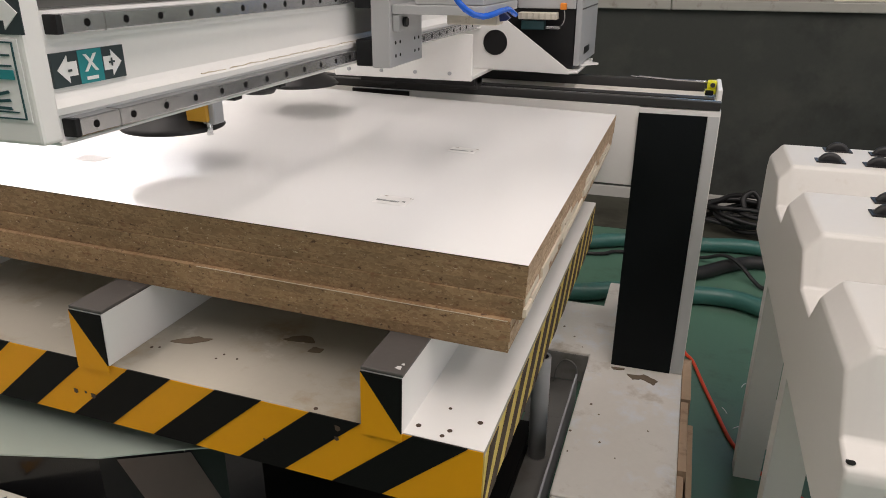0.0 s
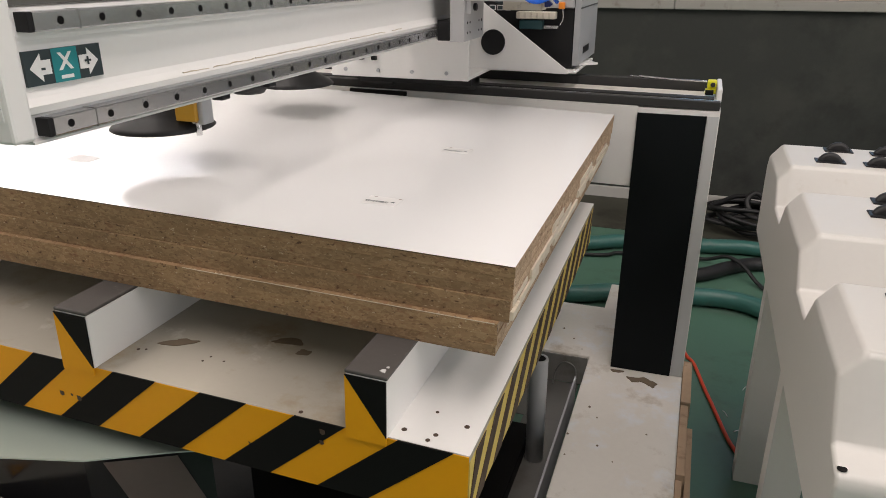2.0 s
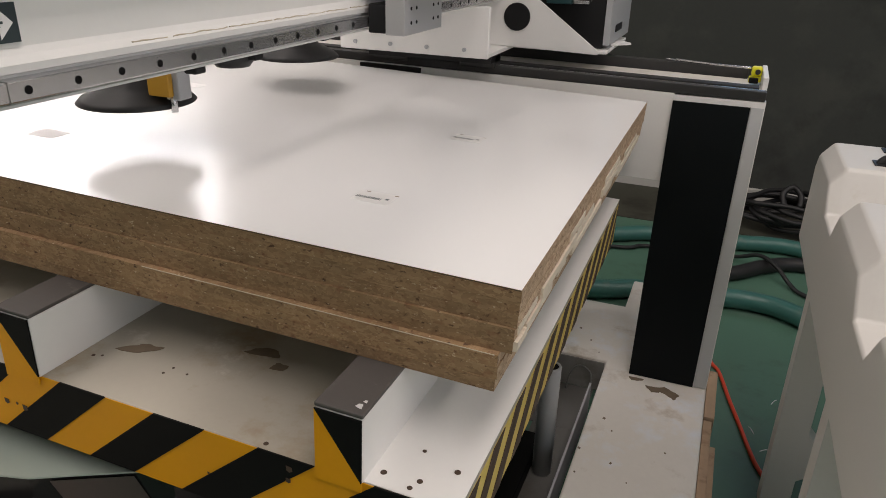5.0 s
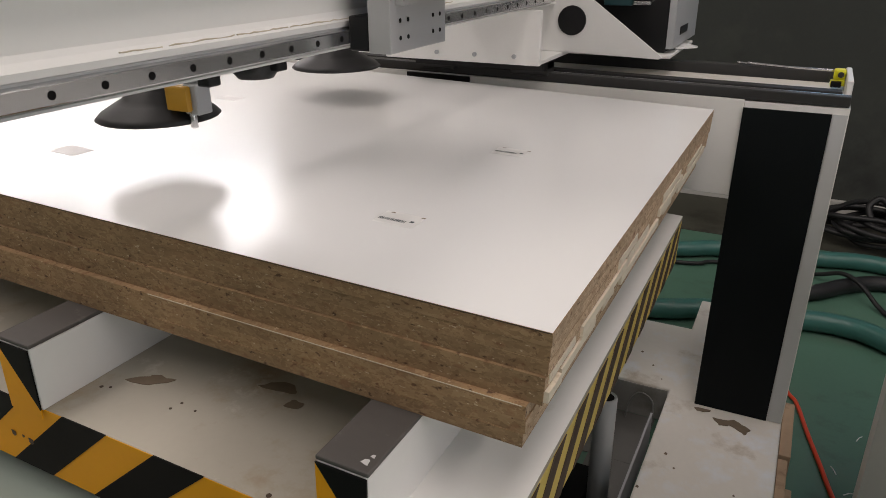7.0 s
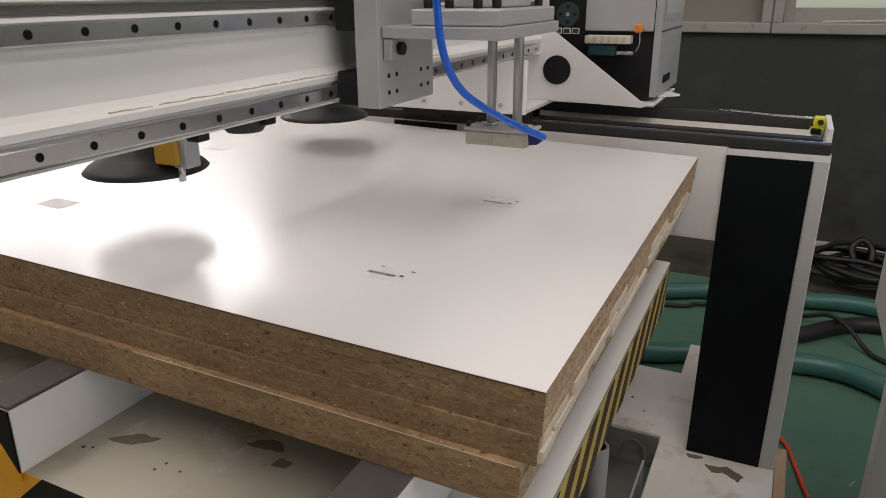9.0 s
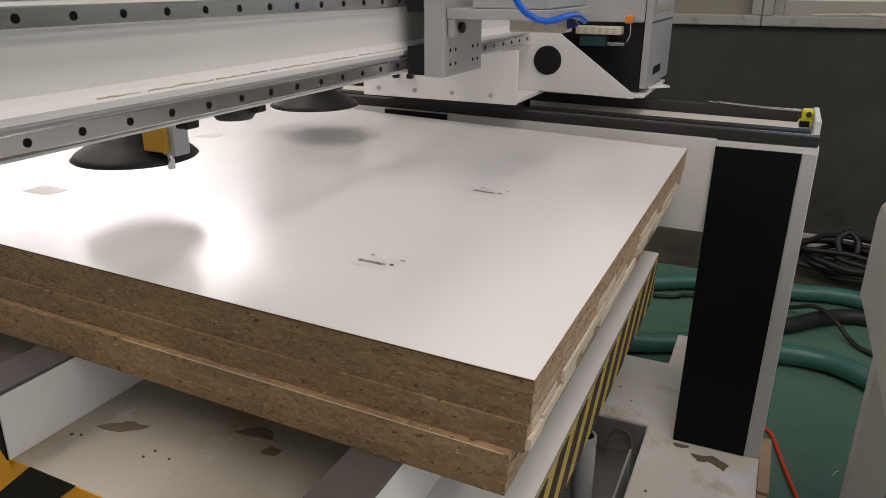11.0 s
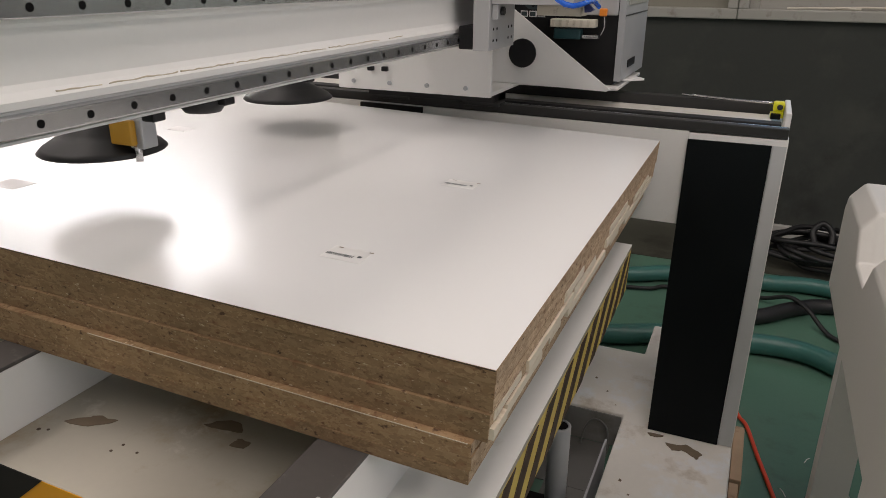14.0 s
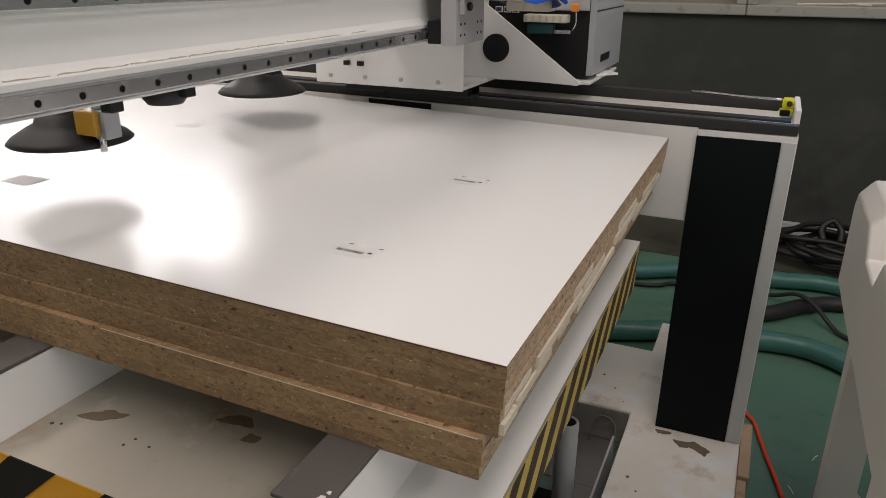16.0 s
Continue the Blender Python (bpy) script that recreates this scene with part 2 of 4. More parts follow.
BUMPER = material("bright_yellow_bumper", (0.72, 0.70, 0.02), 0.4, vary=0.08)
BEIGE = material("beige_foot_pad", (0.52, 0.48, 0.40), 0.6, vary=0.12, scale=20, stain=(0.2, 0.17, 0.13), stain_at=0.58, stain_scale=40)
IVORY = material("ivory_plastic", (0.62, 0.58, 0.50), 0.5)
RED_CABLE = material("orange_red_cable", (0.75, 0.075, 0.03), 0.4)
HOSE_GREEN = material("teal_ribbed_hose", (0.045, 0.15, 0.13), 0.34, vary=0.16, scale=12, stain=(0.11, 0.17, 0.145), stain_at=0.55, stain_scale=9)
TIMBER = material("raw_timber", (0.48, 0.34, 0.23), 0.75, vary=0.16, scale=18, bump=0.1, stain=(0.24, 0.15, 0.10), stain_at=0.55, stain_scale=12)
RUST = material("flaked_brown_tape", (0.17, 0.128, 0.088), 0.75, vary=0.25, scale=60)
TUB = material("dull_grey_wire_coating", (0.17, 0.17, 0.165), 0.3, vary=0.05)
DEEP_TEAL = material("dark_teal_plastic", (0.02, 0.07, 0.08), 0.4)
MILKY = material("milky_roof_sheet", (0.7, 0.7, 0.68), 0.5, vary=0.06)
GLOSS = material("glossy_black_sheet", (0.010, 0.010, 0.011), 0.2, vary=0.2, spec=0.3)
PINK_GREY = material("grey_reflection", (0.17, 0.135, 0.12), 0.3, vary=0.15, scale=9)


# ---- mesh helpers ----
def box(bm, x0, x1, y0, y1, z0, z1, bevel=0.0, mat=0):
    vs = [bm.verts.new((x, y, z)) for x in (x0, x1) for y in (y0, y1) for z in (z0, z1)]
    fs = [bm.faces.new([vs[i] for i in q]) for q in ((0, 1, 3, 2), (4, 6, 7, 5), (0, 4, 5, 1), (2, 3, 7, 6), (0, 2, 6, 4), (1, 5, 7, 3))]
    for fc in fs:
        fc.material_index = mat
    if bevel:
        es = list({e for fc in fs for e in fc.edges})
        r = bmesh.ops.bevel(bm, geom=es, offset=bevel, segments=2, affect="EDGES", profile=0.5)
        for fc in r["faces"]:
            fc.material_index = mat
    return fs


def prism(bm, outline, axis, a, b, mat=0):
    """A flat outline pushed along an axis from a to b; its two numbers are the other axes in order."""
    def at(p, v):
        return {"x": (v, p[0], p[1]), "y": (p[0], v, p[1]), "z": (p[0], p[1], v)}[axis]
    lo, hi = [bm.verts.new(at(p, a)) for p in outline], [bm.verts.new(at(p, b)) for p in outline]
    fs = [bm.faces.new(lo[::-1]), bm.faces.new(hi)]
    for i in range(len(outline)):
        j = (i + 1) % len(outline)
        fs.append(bm.faces.new((lo[i], lo[j], hi[j], hi[i])))
    for fc in fs:
        fc.material_index = mat
    return fs


def ragged(points, seed):
    """A torn outline: each edge broken into short uneven steps."""
    rng, out = random.Random(seed), []
    for i, (x, y) in enumerate(points):
        u, v = points[(i + 1) % len(points)]
        n = math.hypot(u - x, v - y)
        for k in range(4):
            s = (k + rng.uniform(-0.2, 0.2)) / 4
            out.append((x + (u - x) * s + rng.uniform(-0.08, 0.08) * n, y + (v - y) * s + rng.uniform(-0.08, 0.08) * n))
    return out


def lathe(bm, profile, cx, cy, cz, axis="z", steps=32, mat=0):
    """A round shape from rows of (radius, height) about an axis through the given centre."""
    rings = []
    for r, h in profile:
        ring = []
        for i in range(steps):
            a = 2 * math.pi * i / steps
            u, v = r * math.cos(a), r * math.sin(a)
            ring.append(bm.verts.new({"z": (cx + u, cy + v, cz + h), "x": (cx + h, cy + u, cz + v), "y": (cx + u, cy + h, cz + v)}[axis]))
        rings.append(ring)
    for lo, hi in zip(rings, rings[1:]):
        for i in range(steps):
            j = (i + 1) % steps
            fc = bm.faces.new((lo[i], lo[j], hi[j], hi[i]))
            fc.smooth, fc.material_index = True, mat
    for ring in (rings[0], rings[-1]):
        bm.faces.new(ring).material_index = mat


def cylinder(bm, cx, cy, cz, r, h, axis="z", steps=20, mat=0):
    c = min(r, h) * 0.12
    lathe(bm, [(r - c, 0), (r, c), (r, h - c), (r - c, h)], cx, cy, cz, axis, steps, mat)


def tube(bm, points, r, steps=10, smooth=6, ribs=0.0):
    """A round tube along a smooth line through the points."""
    pts = [Vector(p) for p in points]
    line = []
    for i in range(len(pts) - 1):
        p0, p1, p2, p3 = pts[max(i - 1, 0)], pts[i], pts[i + 1], pts[min(i + 2, len(pts) - 1)]
        for k in range(smooth):
            t = k / smooth
            line.append(0.5 * (2 * p1 + (p2 - p0) * t + (2 * p0 - 5 * p1 + 4 * p2 - p3) * t * t + (3 * p1 - p0 - 3 * p2 + p3) * t ** 3))
    line.append(pts[-1])
    rings = []
    side = Vector((0, 0, 1))
    for i, p in enumerate(line):
        way = (line[min(i + 1, len(line) - 1)] - line[max(i - 1, 0)]).normalized()
        u = way.cross(side)
        if u.length < 0.05:
            u = way.cross(Vector((1, 0, 0)))
        u.normalize()
        v = way.cross(u)
        rr = r * (1 + ribs * (i % 2))
        rings.append([bm.verts.new(p + rr * (math.cos(a) * u + math.sin(a) * v)) for a in [2 * math.pi * k / steps for k in range(steps)]])
    for lo, hi in zip(rings, rings[1:]):
        for i in range(steps):
            j = (i + 1) % steps
            bm.faces.new((lo[i], lo[j], hi[j], hi[i])).smooth = True
    bm.faces.new(rings[0]), bm.faces.new(rings[-1])


def mesh_of(name, bm, *mats):
    bmesh.ops.recalc_face_normals(bm, faces=bm.faces)
    me = bpy.data.meshes.new(name)
    bm.to_mesh(me)
    bm.free()
    for m in mats:
        me.materials.append(m)
    return me


def part(name, bm, mat, parent, label=""):
    ob = new(name, mesh_of(name, bm, *(mat if isinstance(mat, tuple) else (mat,))))
    ob.parent = parent
    return tagged(ob, label) if label else ob


def thing(name, label, category, at=(0, 0, 0), group="", kind=""):
    ob = new(name)
    ob.empty_display_size = 0.05
    ob.location = at
    return tagged(ob, label, category, group, kind)


def solid(name, bm, mat, label, category, kind="", group=""):
    ob = new(name, mesh_of(name, bm, *(mat if isinstance(mat, tuple) else (mat,))))
    return tagged(ob, label, category, group, kind)


def piece(name, data, parent, at):
    ob = new(name, data)
    ob.parent, ob.location = parent, at
    return ob


def words(text, size, thick, m, name, parent, mat):
    cu = bpy.data.curves.new(name, "FONT")
    cu.offset = size * 0.025
    cu.body, cu.size, cu.extrude, cu.align_x, cu.align_y = text, size, thick, "CENTER", "CENTER"
    tmp = bpy.data.objects.new(name, cu)
    me = bpy.data.meshes.new_from_object(tmp)
    bpy.data.objects.remove(tmp)
    me.transform(m)
    me.materials.append(mat)
    ob = new(name, me)
    ob.parent = parent
    return ob


# ---- the hall ----
def hall():
    bm = bmesh.new()
    box(bm, WEST - 0.3, EAST + 0.3, SOUTH - 0.3, WALL + 0.3, FLOOR - 0.1, FLOOR)
    solid("floor", bm, GREEN, "worn green epoxy floor with grey scuffs", "floor", "structure")
    strips = (-5.6, -2.4, 0.9, 3.6)
    bm = bmesh.new()
    edges = [WEST - 0.3] + [v for x in strips for v in (x - 0.5, x + 0.5)] + [EAST + 0.3]
    for a, b in zip(edges[::2], edges[1::2]):
        box(bm, a, b, SOUTH - 0.3, WALL + 0.3, ROOF, ROOF + 0.12)
    for x in strips:
        box(bm, x - 0.5, x + 0.5, SOUTH - 0.3, -3.5, ROOF, ROOF + 0.12)
        box(bm, x - 0.5, x + 0.5, 1.9, WALL + 0.3, ROOF, ROOF + 0.12)
    solid("ceiling", bm, ROOF_MAT, "pale sheet metal roof of the hall", "ceiling", "structure")
    # outer ground, so that the windows look on something
    bm = bmesh.new()
    box(bm, -60, 60, -60, 60, FLOOR - 0.4, FLOOR - 0.12)
    solid("ground", bm, PLASTER, "grey yard outside the hall", "ground", "structure")

    sill, head = 1.075, 3.3
    high = 2.3          # the long west window sits higher than the rest
    spans = [(-8.8, -3.3), (-2.9, -1.55), (-1.36, 0.042), (0.046, 1.55), (1.9, 3.3), (3.6, 4.8)]
    bm = bmesh.new()
    box(bm, WEST - 0.2, EAST + 0.2, WALL, WALL + 0.22, FLOOR, sill)
    box(bm, WEST - 0.2, EAST + 0.2, WALL, WALL + 0.22, head, ROOF, mat=1)
    edges = [WEST - 0.2] + [v for s in spans for v in s] + [EAST + 0.2]
    for a, b in zip(edges[::2], edges[1::2]):
        box(bm, a, b, WALL, WALL + 0.22, sill, head, mat=1)
    box(bm, *spans[0], WALL, WALL + 0.22, sill, high, mat=1)
    solid("wall_north", bm, (PLASTER, CREAM), "dark grey painted wall under a pale window band", "wall", "structure")
    for name, x0, x1, y0, y1 in (("wall_south", WEST - 0.2, EAST + 0.2, SOUTH - 0.2, SOUTH), ("wall_west", WEST - 0.2, WEST, SOUTH, WALL)):
        bm = bmesh.new()
        box(bm, x0, x1, y0, y1, FLOOR, sill)
        box(bm, x0, x1, y0, y1, sill, ROOF, mat=1)
        solid(name, bm, (PLASTER, CREAM), "dark grey dado with pale paint above", "wall", "structure")

    # an unseen loading door, added open in the east wall for a fill lamp
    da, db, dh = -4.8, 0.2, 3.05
    bm = bmesh.new()
    for y0, y1 in ((SOUTH, da), (db, WALL)):
        box(bm, EAST, EAST + 0.2, y0, y1, FLOOR, sill)
        box(bm, EAST, EAST + 0.2, y0, y1, sill, ROOF, mat=1)
    box(bm, EAST, EAST + 0.2, da, db, dh, ROOF, mat=1)
    solid("wall_east", bm, (PLASTER, CREAM), "dark grey dado with pale paint above", "wall", "structure")
    bm = bmesh.new()
    box(bm, EAST - 0.02, EAST + 0.22, da, da + 0.08, FLOOR, dh, 0.005)
    box(bm, EAST - 0.02, EAST + 0.22, db - 0.08, db, FLOOR, dh, 0.005)
    box(bm, EAST - 0.02, EAST + 0.22, da + 0.08, db - 0.08, dh - 0.08, dh, 0.005)
    solid("added_door_1", bm, FRAME_WHITE, "unseen loading door added for light from the east", "door", "structure")
    window_light("east_fill", EAST + 0.12, -2.3, 1.47, 4.8, 2.95, EAST_FILL_POWER, (0, -2.3, 1.47), (1.0, 0.91, 0.88))

    for n, (a, b) in enumerate(spans):
        foot = sill if n else high
        w = thing("window_%d" % (n + 1), "dirty white metal window frame over the dark wall", "window", (0, 0, 0), kind="structure")
        ya, yb = WALL - 0.03, WALL + 0.12
        bm = bmesh.new()
        box(bm, a, b, ya, yb, foot - 0.004, foot + 0.05, 0.006)
        box(bm, a, a + 0.05, ya, yb, foot + 0.05, head, 0.006)
        box(bm, b - 0.05, b, ya, yb, foot + 0.05, head, 0.006)
        box(bm, a + 0.05, b - 0.05, ya, yb, head - 0.06, head, 0.006)
        part("window_frame", bm, FRAME_WHITE, w)
        bm = bmesh.new()
        mid = (a + b) / 2
        for p, q in ((a + 0.05, mid + 0.025), (mid - 0.025, b - 0.05)):
            y0 = WALL + (0.03 if p < mid - 0.1 else 0.065)
            box(bm, p, p + 0.05, y0, y0 + 0.03, foot + 0.046, head - 0.07, 0.004)
            box(bm, q - 0.05, q, y0, y0 + 0.03, foot + 0.046, head - 0.07, 0.004)
            box(bm, p + 0.05, q - 0.05, y0, y0 + 0.03, foot + 0.046, foot + 0.125, 0.004)
            box(bm, p + 0.05, q - 0.05, y0, y0 + 0.03, head - 0.12, head - 0.07, 0.004)
        part("window_sash", bm, FRAME_WHITE, w)
        if n in (1, 2):
            bm = bmesh.new()
            box(bm, a + 0.04, b - 0.04, WALL + 0.045, WALL + 0.055, foot + 0.046, head - 0.06)
            part("infill_panel", bm, INFILL, w, "dull beige infill panel")
        else:
            bm = bmesh.new()
            box(bm, a + 0.1, b - 0.1, WALL + 0.055, WALL + 0.06, foot + 0.12, head - 0.1)
            pane = part("pane", bm, GLASS, w, "clear glass")
            pane.visible_shadow = False
        if n == 0:
            window_light("window_daylight", mid, WALL + 0.16, (foot + head) / 2 + 0.05, b - a - 0.1, head - foot - 0.15, WINDOW_POWER * (b - a - 0.1) * (head - foot - 0.15), (mid, 0, (foot + head) / 2 + 0.05))
    # long unseen roof lights, added for soft light from above
    for k, x in enumerate(strips):
        lamp = thing("window_%d" % (k + 11), "white framed strip roof light added out of view", "roof light", (x, -0.8, ROOF), kind="structure")
        bm = bmesh.new()
        for x0, x1, y0, y1 in ((-0.56, -0.5, -2.75, 2.75), (0.5, 0.56, -2.75, 2.75), (-0.5, 0.5, -2.75, -2.7), (-0.5, 0.5, 2.7, 2.75)):
            box(bm, x0, x1, y0, y1, -0.08, -0.001, 0.006)
        part("window_frame", bm, FRAME_WHITE, lamp)
        # opaque sheet that keeps the sun out above the lamp
        bm = bmesh.new()
        box(bm, -0.6, 0.6, -2.8, 2.8, 0.121, 0.13)
        part("pane", bm, MILKY, lamp, "milky plastic sheet")
        window_light("overhead_fill", x, -0.8, ROOF + 0.01, 0.98, 5.38, ROOF_POWER, (x, -0.8, 0), (1.0, 0.89, 0.84))
    # a conduit and rubbish on the sill
    for x0, x1, dz in ((0.28, 0.62, 0.0), (0.5, 0.78, 0.006), (0.9, 1.2, 0.0)):
        bm = bmesh.new()
        tube(bm, [(x0, WALL - 0.012, sill + 0.056 + dz), ((x0 + x1) / 2, WALL + 0.004, sill + 0.06 + dz), (x1, WALL - 0.01, sill + 0.058 + dz)], 0.006, 6)
        solid("sill_rod", bm, IVORY, "thin pale rod lying on the window sill", "rod")
    # dark strip laid on the floor for the shade near the wall
    bm = bmesh.new()
    box(bm, WEST, EAST, 3.06, WALL - 0.036, FLOOR - 0.02, FLOOR + 0.004)
    solid("floor_strip", bm, FLOOR_SHADE, "dark strip for the shaded floor along the wall", "floor", "structure")
    # a pale skirting ledge along the dark wall
    bm = bmesh.new()
    box(bm, WEST, EAST, WALL - 0.035, WALL - 0.002, FLOOR, FLOOR + 0.07, 0.004)
    solid("baseboard", bm, CREAM, "low pale ledge at the foot of the wall", "baseboard", "structure")


hall()


# ---- the lifting table ----
TABLE_Z = 0.65
APRON_Y = -0.127


def hazard_bars(start, count, step, width, slant, z0, z1, lo, hi):
    """Slanted bars between two heights, clipped to lo..hi: rows of corner points (along, height)."""
    bars = []
    for i in range(count):
        a = start + i * step
        pts = [(a - slant, z0), (a + width - slant, z0), (a + width, z1), (a, z1)]
        pts = [(min(max(u, lo), hi), v) for u, v in pts]
        if len({round(u, 4) for u, _ in pts}) > 1:
            bars.append(pts)
    return bars


def lift_table():
    t = thing("lift_table", "white scissor lift table with black and yellow hazard edge", "lift table", (0, 0, FLOOR))
    t.matrix_world = LEAN
    x0, x1, y1 = -2.45, -0.021, 1.125
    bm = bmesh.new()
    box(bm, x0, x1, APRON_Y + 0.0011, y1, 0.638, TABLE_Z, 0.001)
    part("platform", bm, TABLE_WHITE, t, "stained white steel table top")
    # strip added: the bright open edge against the shaded top, as two enamels
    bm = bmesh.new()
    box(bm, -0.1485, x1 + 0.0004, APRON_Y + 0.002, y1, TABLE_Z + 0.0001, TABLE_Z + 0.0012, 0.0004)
    part("lit_edge_strip", bm, WHITE, t, "white strip added for the brighter open edge")
    bm = bmesh.new()
    box(bm, x0, x1, APRON_Y, APRON_Y + 0.001, 0.527, 0.6495)
    part("front_apron", bm, YELLOW, t, "yellow front edge")
    bm = bmesh.new()
    box(bm, x1 - 0.006, x1, APRON_Y + 0.008, y1, 0.527, 0.637)
    part("side_apron", bm, YELLOW_PALE, t, "faded yellow side edge")
    for pts in hazard_bars(-2.3875, 14, 0.1735, 0.087, 0.137, 0.528, 0.6503, x0 + 0.001, x1 - 0.001):
        bm = bmesh.new()
        prism(bm, pts, "y", APRON_Y - 0.0015, APRON_Y + 0.0012)
        part("stripe", bm, BLACK, t)
    for pts in hazard_bars(-0.09, 14, 0.112, 0.052, 0.11, 0.528, 0.637, APRON_Y + 0.002, y1 - 0.001):
        bm = bmesh.new()
        prism(bm, pts, "x", x1 + 0.0002, x1 + 0.0015)
        part("stripe", bm, BROWN, t)
    for a, b in ((-2.37, -2.304), (-1.83, -1.764), (-1.29, -1.224), (-0.754, -0.688), (-0.214, -0.148)):
        bm = bmesh.new()
        box(bm, a, b, APRON_Y - 0.002, 1.10, TABLE_Z - 0.001, 0.749, 0.002)
        r = part("support_rail", bm, WHITE, t, "white channel with rubbed grey top")
        bm = bmesh.new()
        box(bm, a - 0.001, b + 0.001, APRON_Y - 0.003, 1.101, 0.7495, 0.7555, 0.0015)
        part("wear_strip", bm, RAIL_GREY, r)
        for name, pts, mat in (("stripe", [(a, 0.7485), (b, 0.7485), (b, 0.652)], BLACK), ("stripe", [(a, 0.7485), (b, 0.652), (b, 0.638), (a, 0.638)], YELLOW)):
            bm = bmesh.new()
            prism(bm, pts, "y", APRON_Y - 0.0055 - (0.0004 if mat is BLACK else 0), APRON_Y - 0.0035)
            part(name, bm, mat, r)
    # bare chips on the near end of the last support rail
    for x, y, r in ((-0.160, -0.114, 0.0045), (-0.157, -0.103, 0.0025)):
        bm = bmesh.new()
        prism(bm, ragged([(x - r, y - 0.6 * r), (x + r, y - r), (x + 0.7 * r, y + r), (x - 0.6 * r, y + 0.8 * r)], 7), "z", 0.7556, 0.7562)
        part("paint_chip", bm, GREY_LABEL, t)
    # knocks in the paint of the front edge
    for x, z, rr in ((-0.774, 0.581, 0.005), (-0.736, 0.579, 0.0055), (-0.752, 0.5825, 0.0025), (-0.258, 0.614, 0.004), (-0.256, 0.634, 0.005), (-0.39, 0.578, 0.002)):
        bm = bmesh.new()
        prism(bm, [(x + rr * math.cos(a) * (1.3 if k % 2 else 0.8), z + rr * math.sin(a) * (0.8 if k % 3 else 1.2)) for k, a in enumerate([0.8 * q for q in range(8)])], "y", APRON_Y - 0.0022, APRON_Y - 0.0016)
        part("paint_chip", bm, BROWN, t)
    # bolt holes, chips and torn tape on the top
    for x, y, r in ((-0.083, -0.096, 0.0055), (-0.132, -0.10, 0.006), (-0.09, -0.112, 0.005), (-0.045, -0.06, 0.006), (-0.10, -0.04, 0.004), (-0.30, -0.115, 0.005), (-0.53, -0.025, 0.003), (-0.535, -0.042, 0.003), (-0.50, -0.03, 0.0028), (-0.665, -0.05, 0.004), (-0.652, -0.045, 0.003)):
        bm = bmesh.new()
        lathe(bm, [(r * 0.75, 0), (r * 0.75, 0.0006)], x, y, TABLE_Z + (0.0013 if x > -0.147 else 0), "z", 9)
        part("bolt_hole", bm, BROWN, t)
    for cx, cy, pts in (
        (-0.612, -0.003, [(-0.036, -0.017), (0.004, -0.014), (0.034, 0.015), (-0.006, 0.013)]),
        (-0.428, 0.074, [(-0.034, -0.012), (0.0, -0.012), (0.03, -0.006), (0.012, 0.014), (-0.006, 0.012)]),
        (-0.385, 0.048, [(-0.012, -0.01), (0.01, -0.008), (0.013, 0.006), (-0.01, 0.008)]),
    ):
        bm = bmesh.new()
        prism(bm, ragged([(cx + u, cy + v) for u, v in pts], 3), "z", TABLE_Z + 0.0004, TABLE_Z + 0.0012)
        part("tape_scrap", bm, RUST, t, "torn brown tape")
    bm = bmesh.new()
    box(bm, -2.2, -0.15, 0.0, 0.97, FLOOR, FLOOR + 0.05, 0.004)
    part("base_frame", bm, BLACK, t).matrix_local = LEAN.inverted()
    for y in (0.15, 0.85):
        for s in (1, -1):
            bm = bmesh.new()
            a, b = (-2.1, FLOOR + 0.08), (-0.40, 0.54)
            if s < 0:
                a, b = (-2.1, 0.58), (-0.40, FLOOR + 0.08)
            d = 0.035
            prism(bm, [(a[0], a[1] - d), (b[0], b[1] - d), (b[0], b[1] + d), (a[0], a[1] + d)], "y", y + 0.03 * s, y + 0.03 * s + 0.02)
            part("scissor_arm", bm, BLACK, t).matrix_local = LEAN.inverted()
    bm = bmesh.new()
    box(bm, x0 + 0.05, x1 - 0.05, APRON_Y + 0.05, y1 - 0.05, 0.56, 0.637)
    part("under_frame", bm, BLACK, t)


lift_table()


# ---- the board stack ----
SPLITS = {
    2: ((0.30, 0.42, 0.0012), (0.62, 0.80, 0.0016)),
    3: ((0.012, 0.11, 0.0015), (0.13, 0.36, 0.004), (0.37, 0.52, 0.0022), (0.60, 0.83, 0.0045), (0.9, 1.1, 0.003)),
    4: ((0.002, 0.05, 0.006), (0.055, 0.20, 0.0035), (0.24, 0.30, 0.002), (0.33, 0.60, 0.0048), (0.66, 0.74, 0.002), (0.8, 1.15, 0.004)),
    5: ((0.22, 0.31, 0.004), (0.47, 0.56, 0.006), (0.72, 0.9, 0.005)),
    6: ((0.06, 0.13, 0.0015), (0.5, 0.62, 0.002)),
}


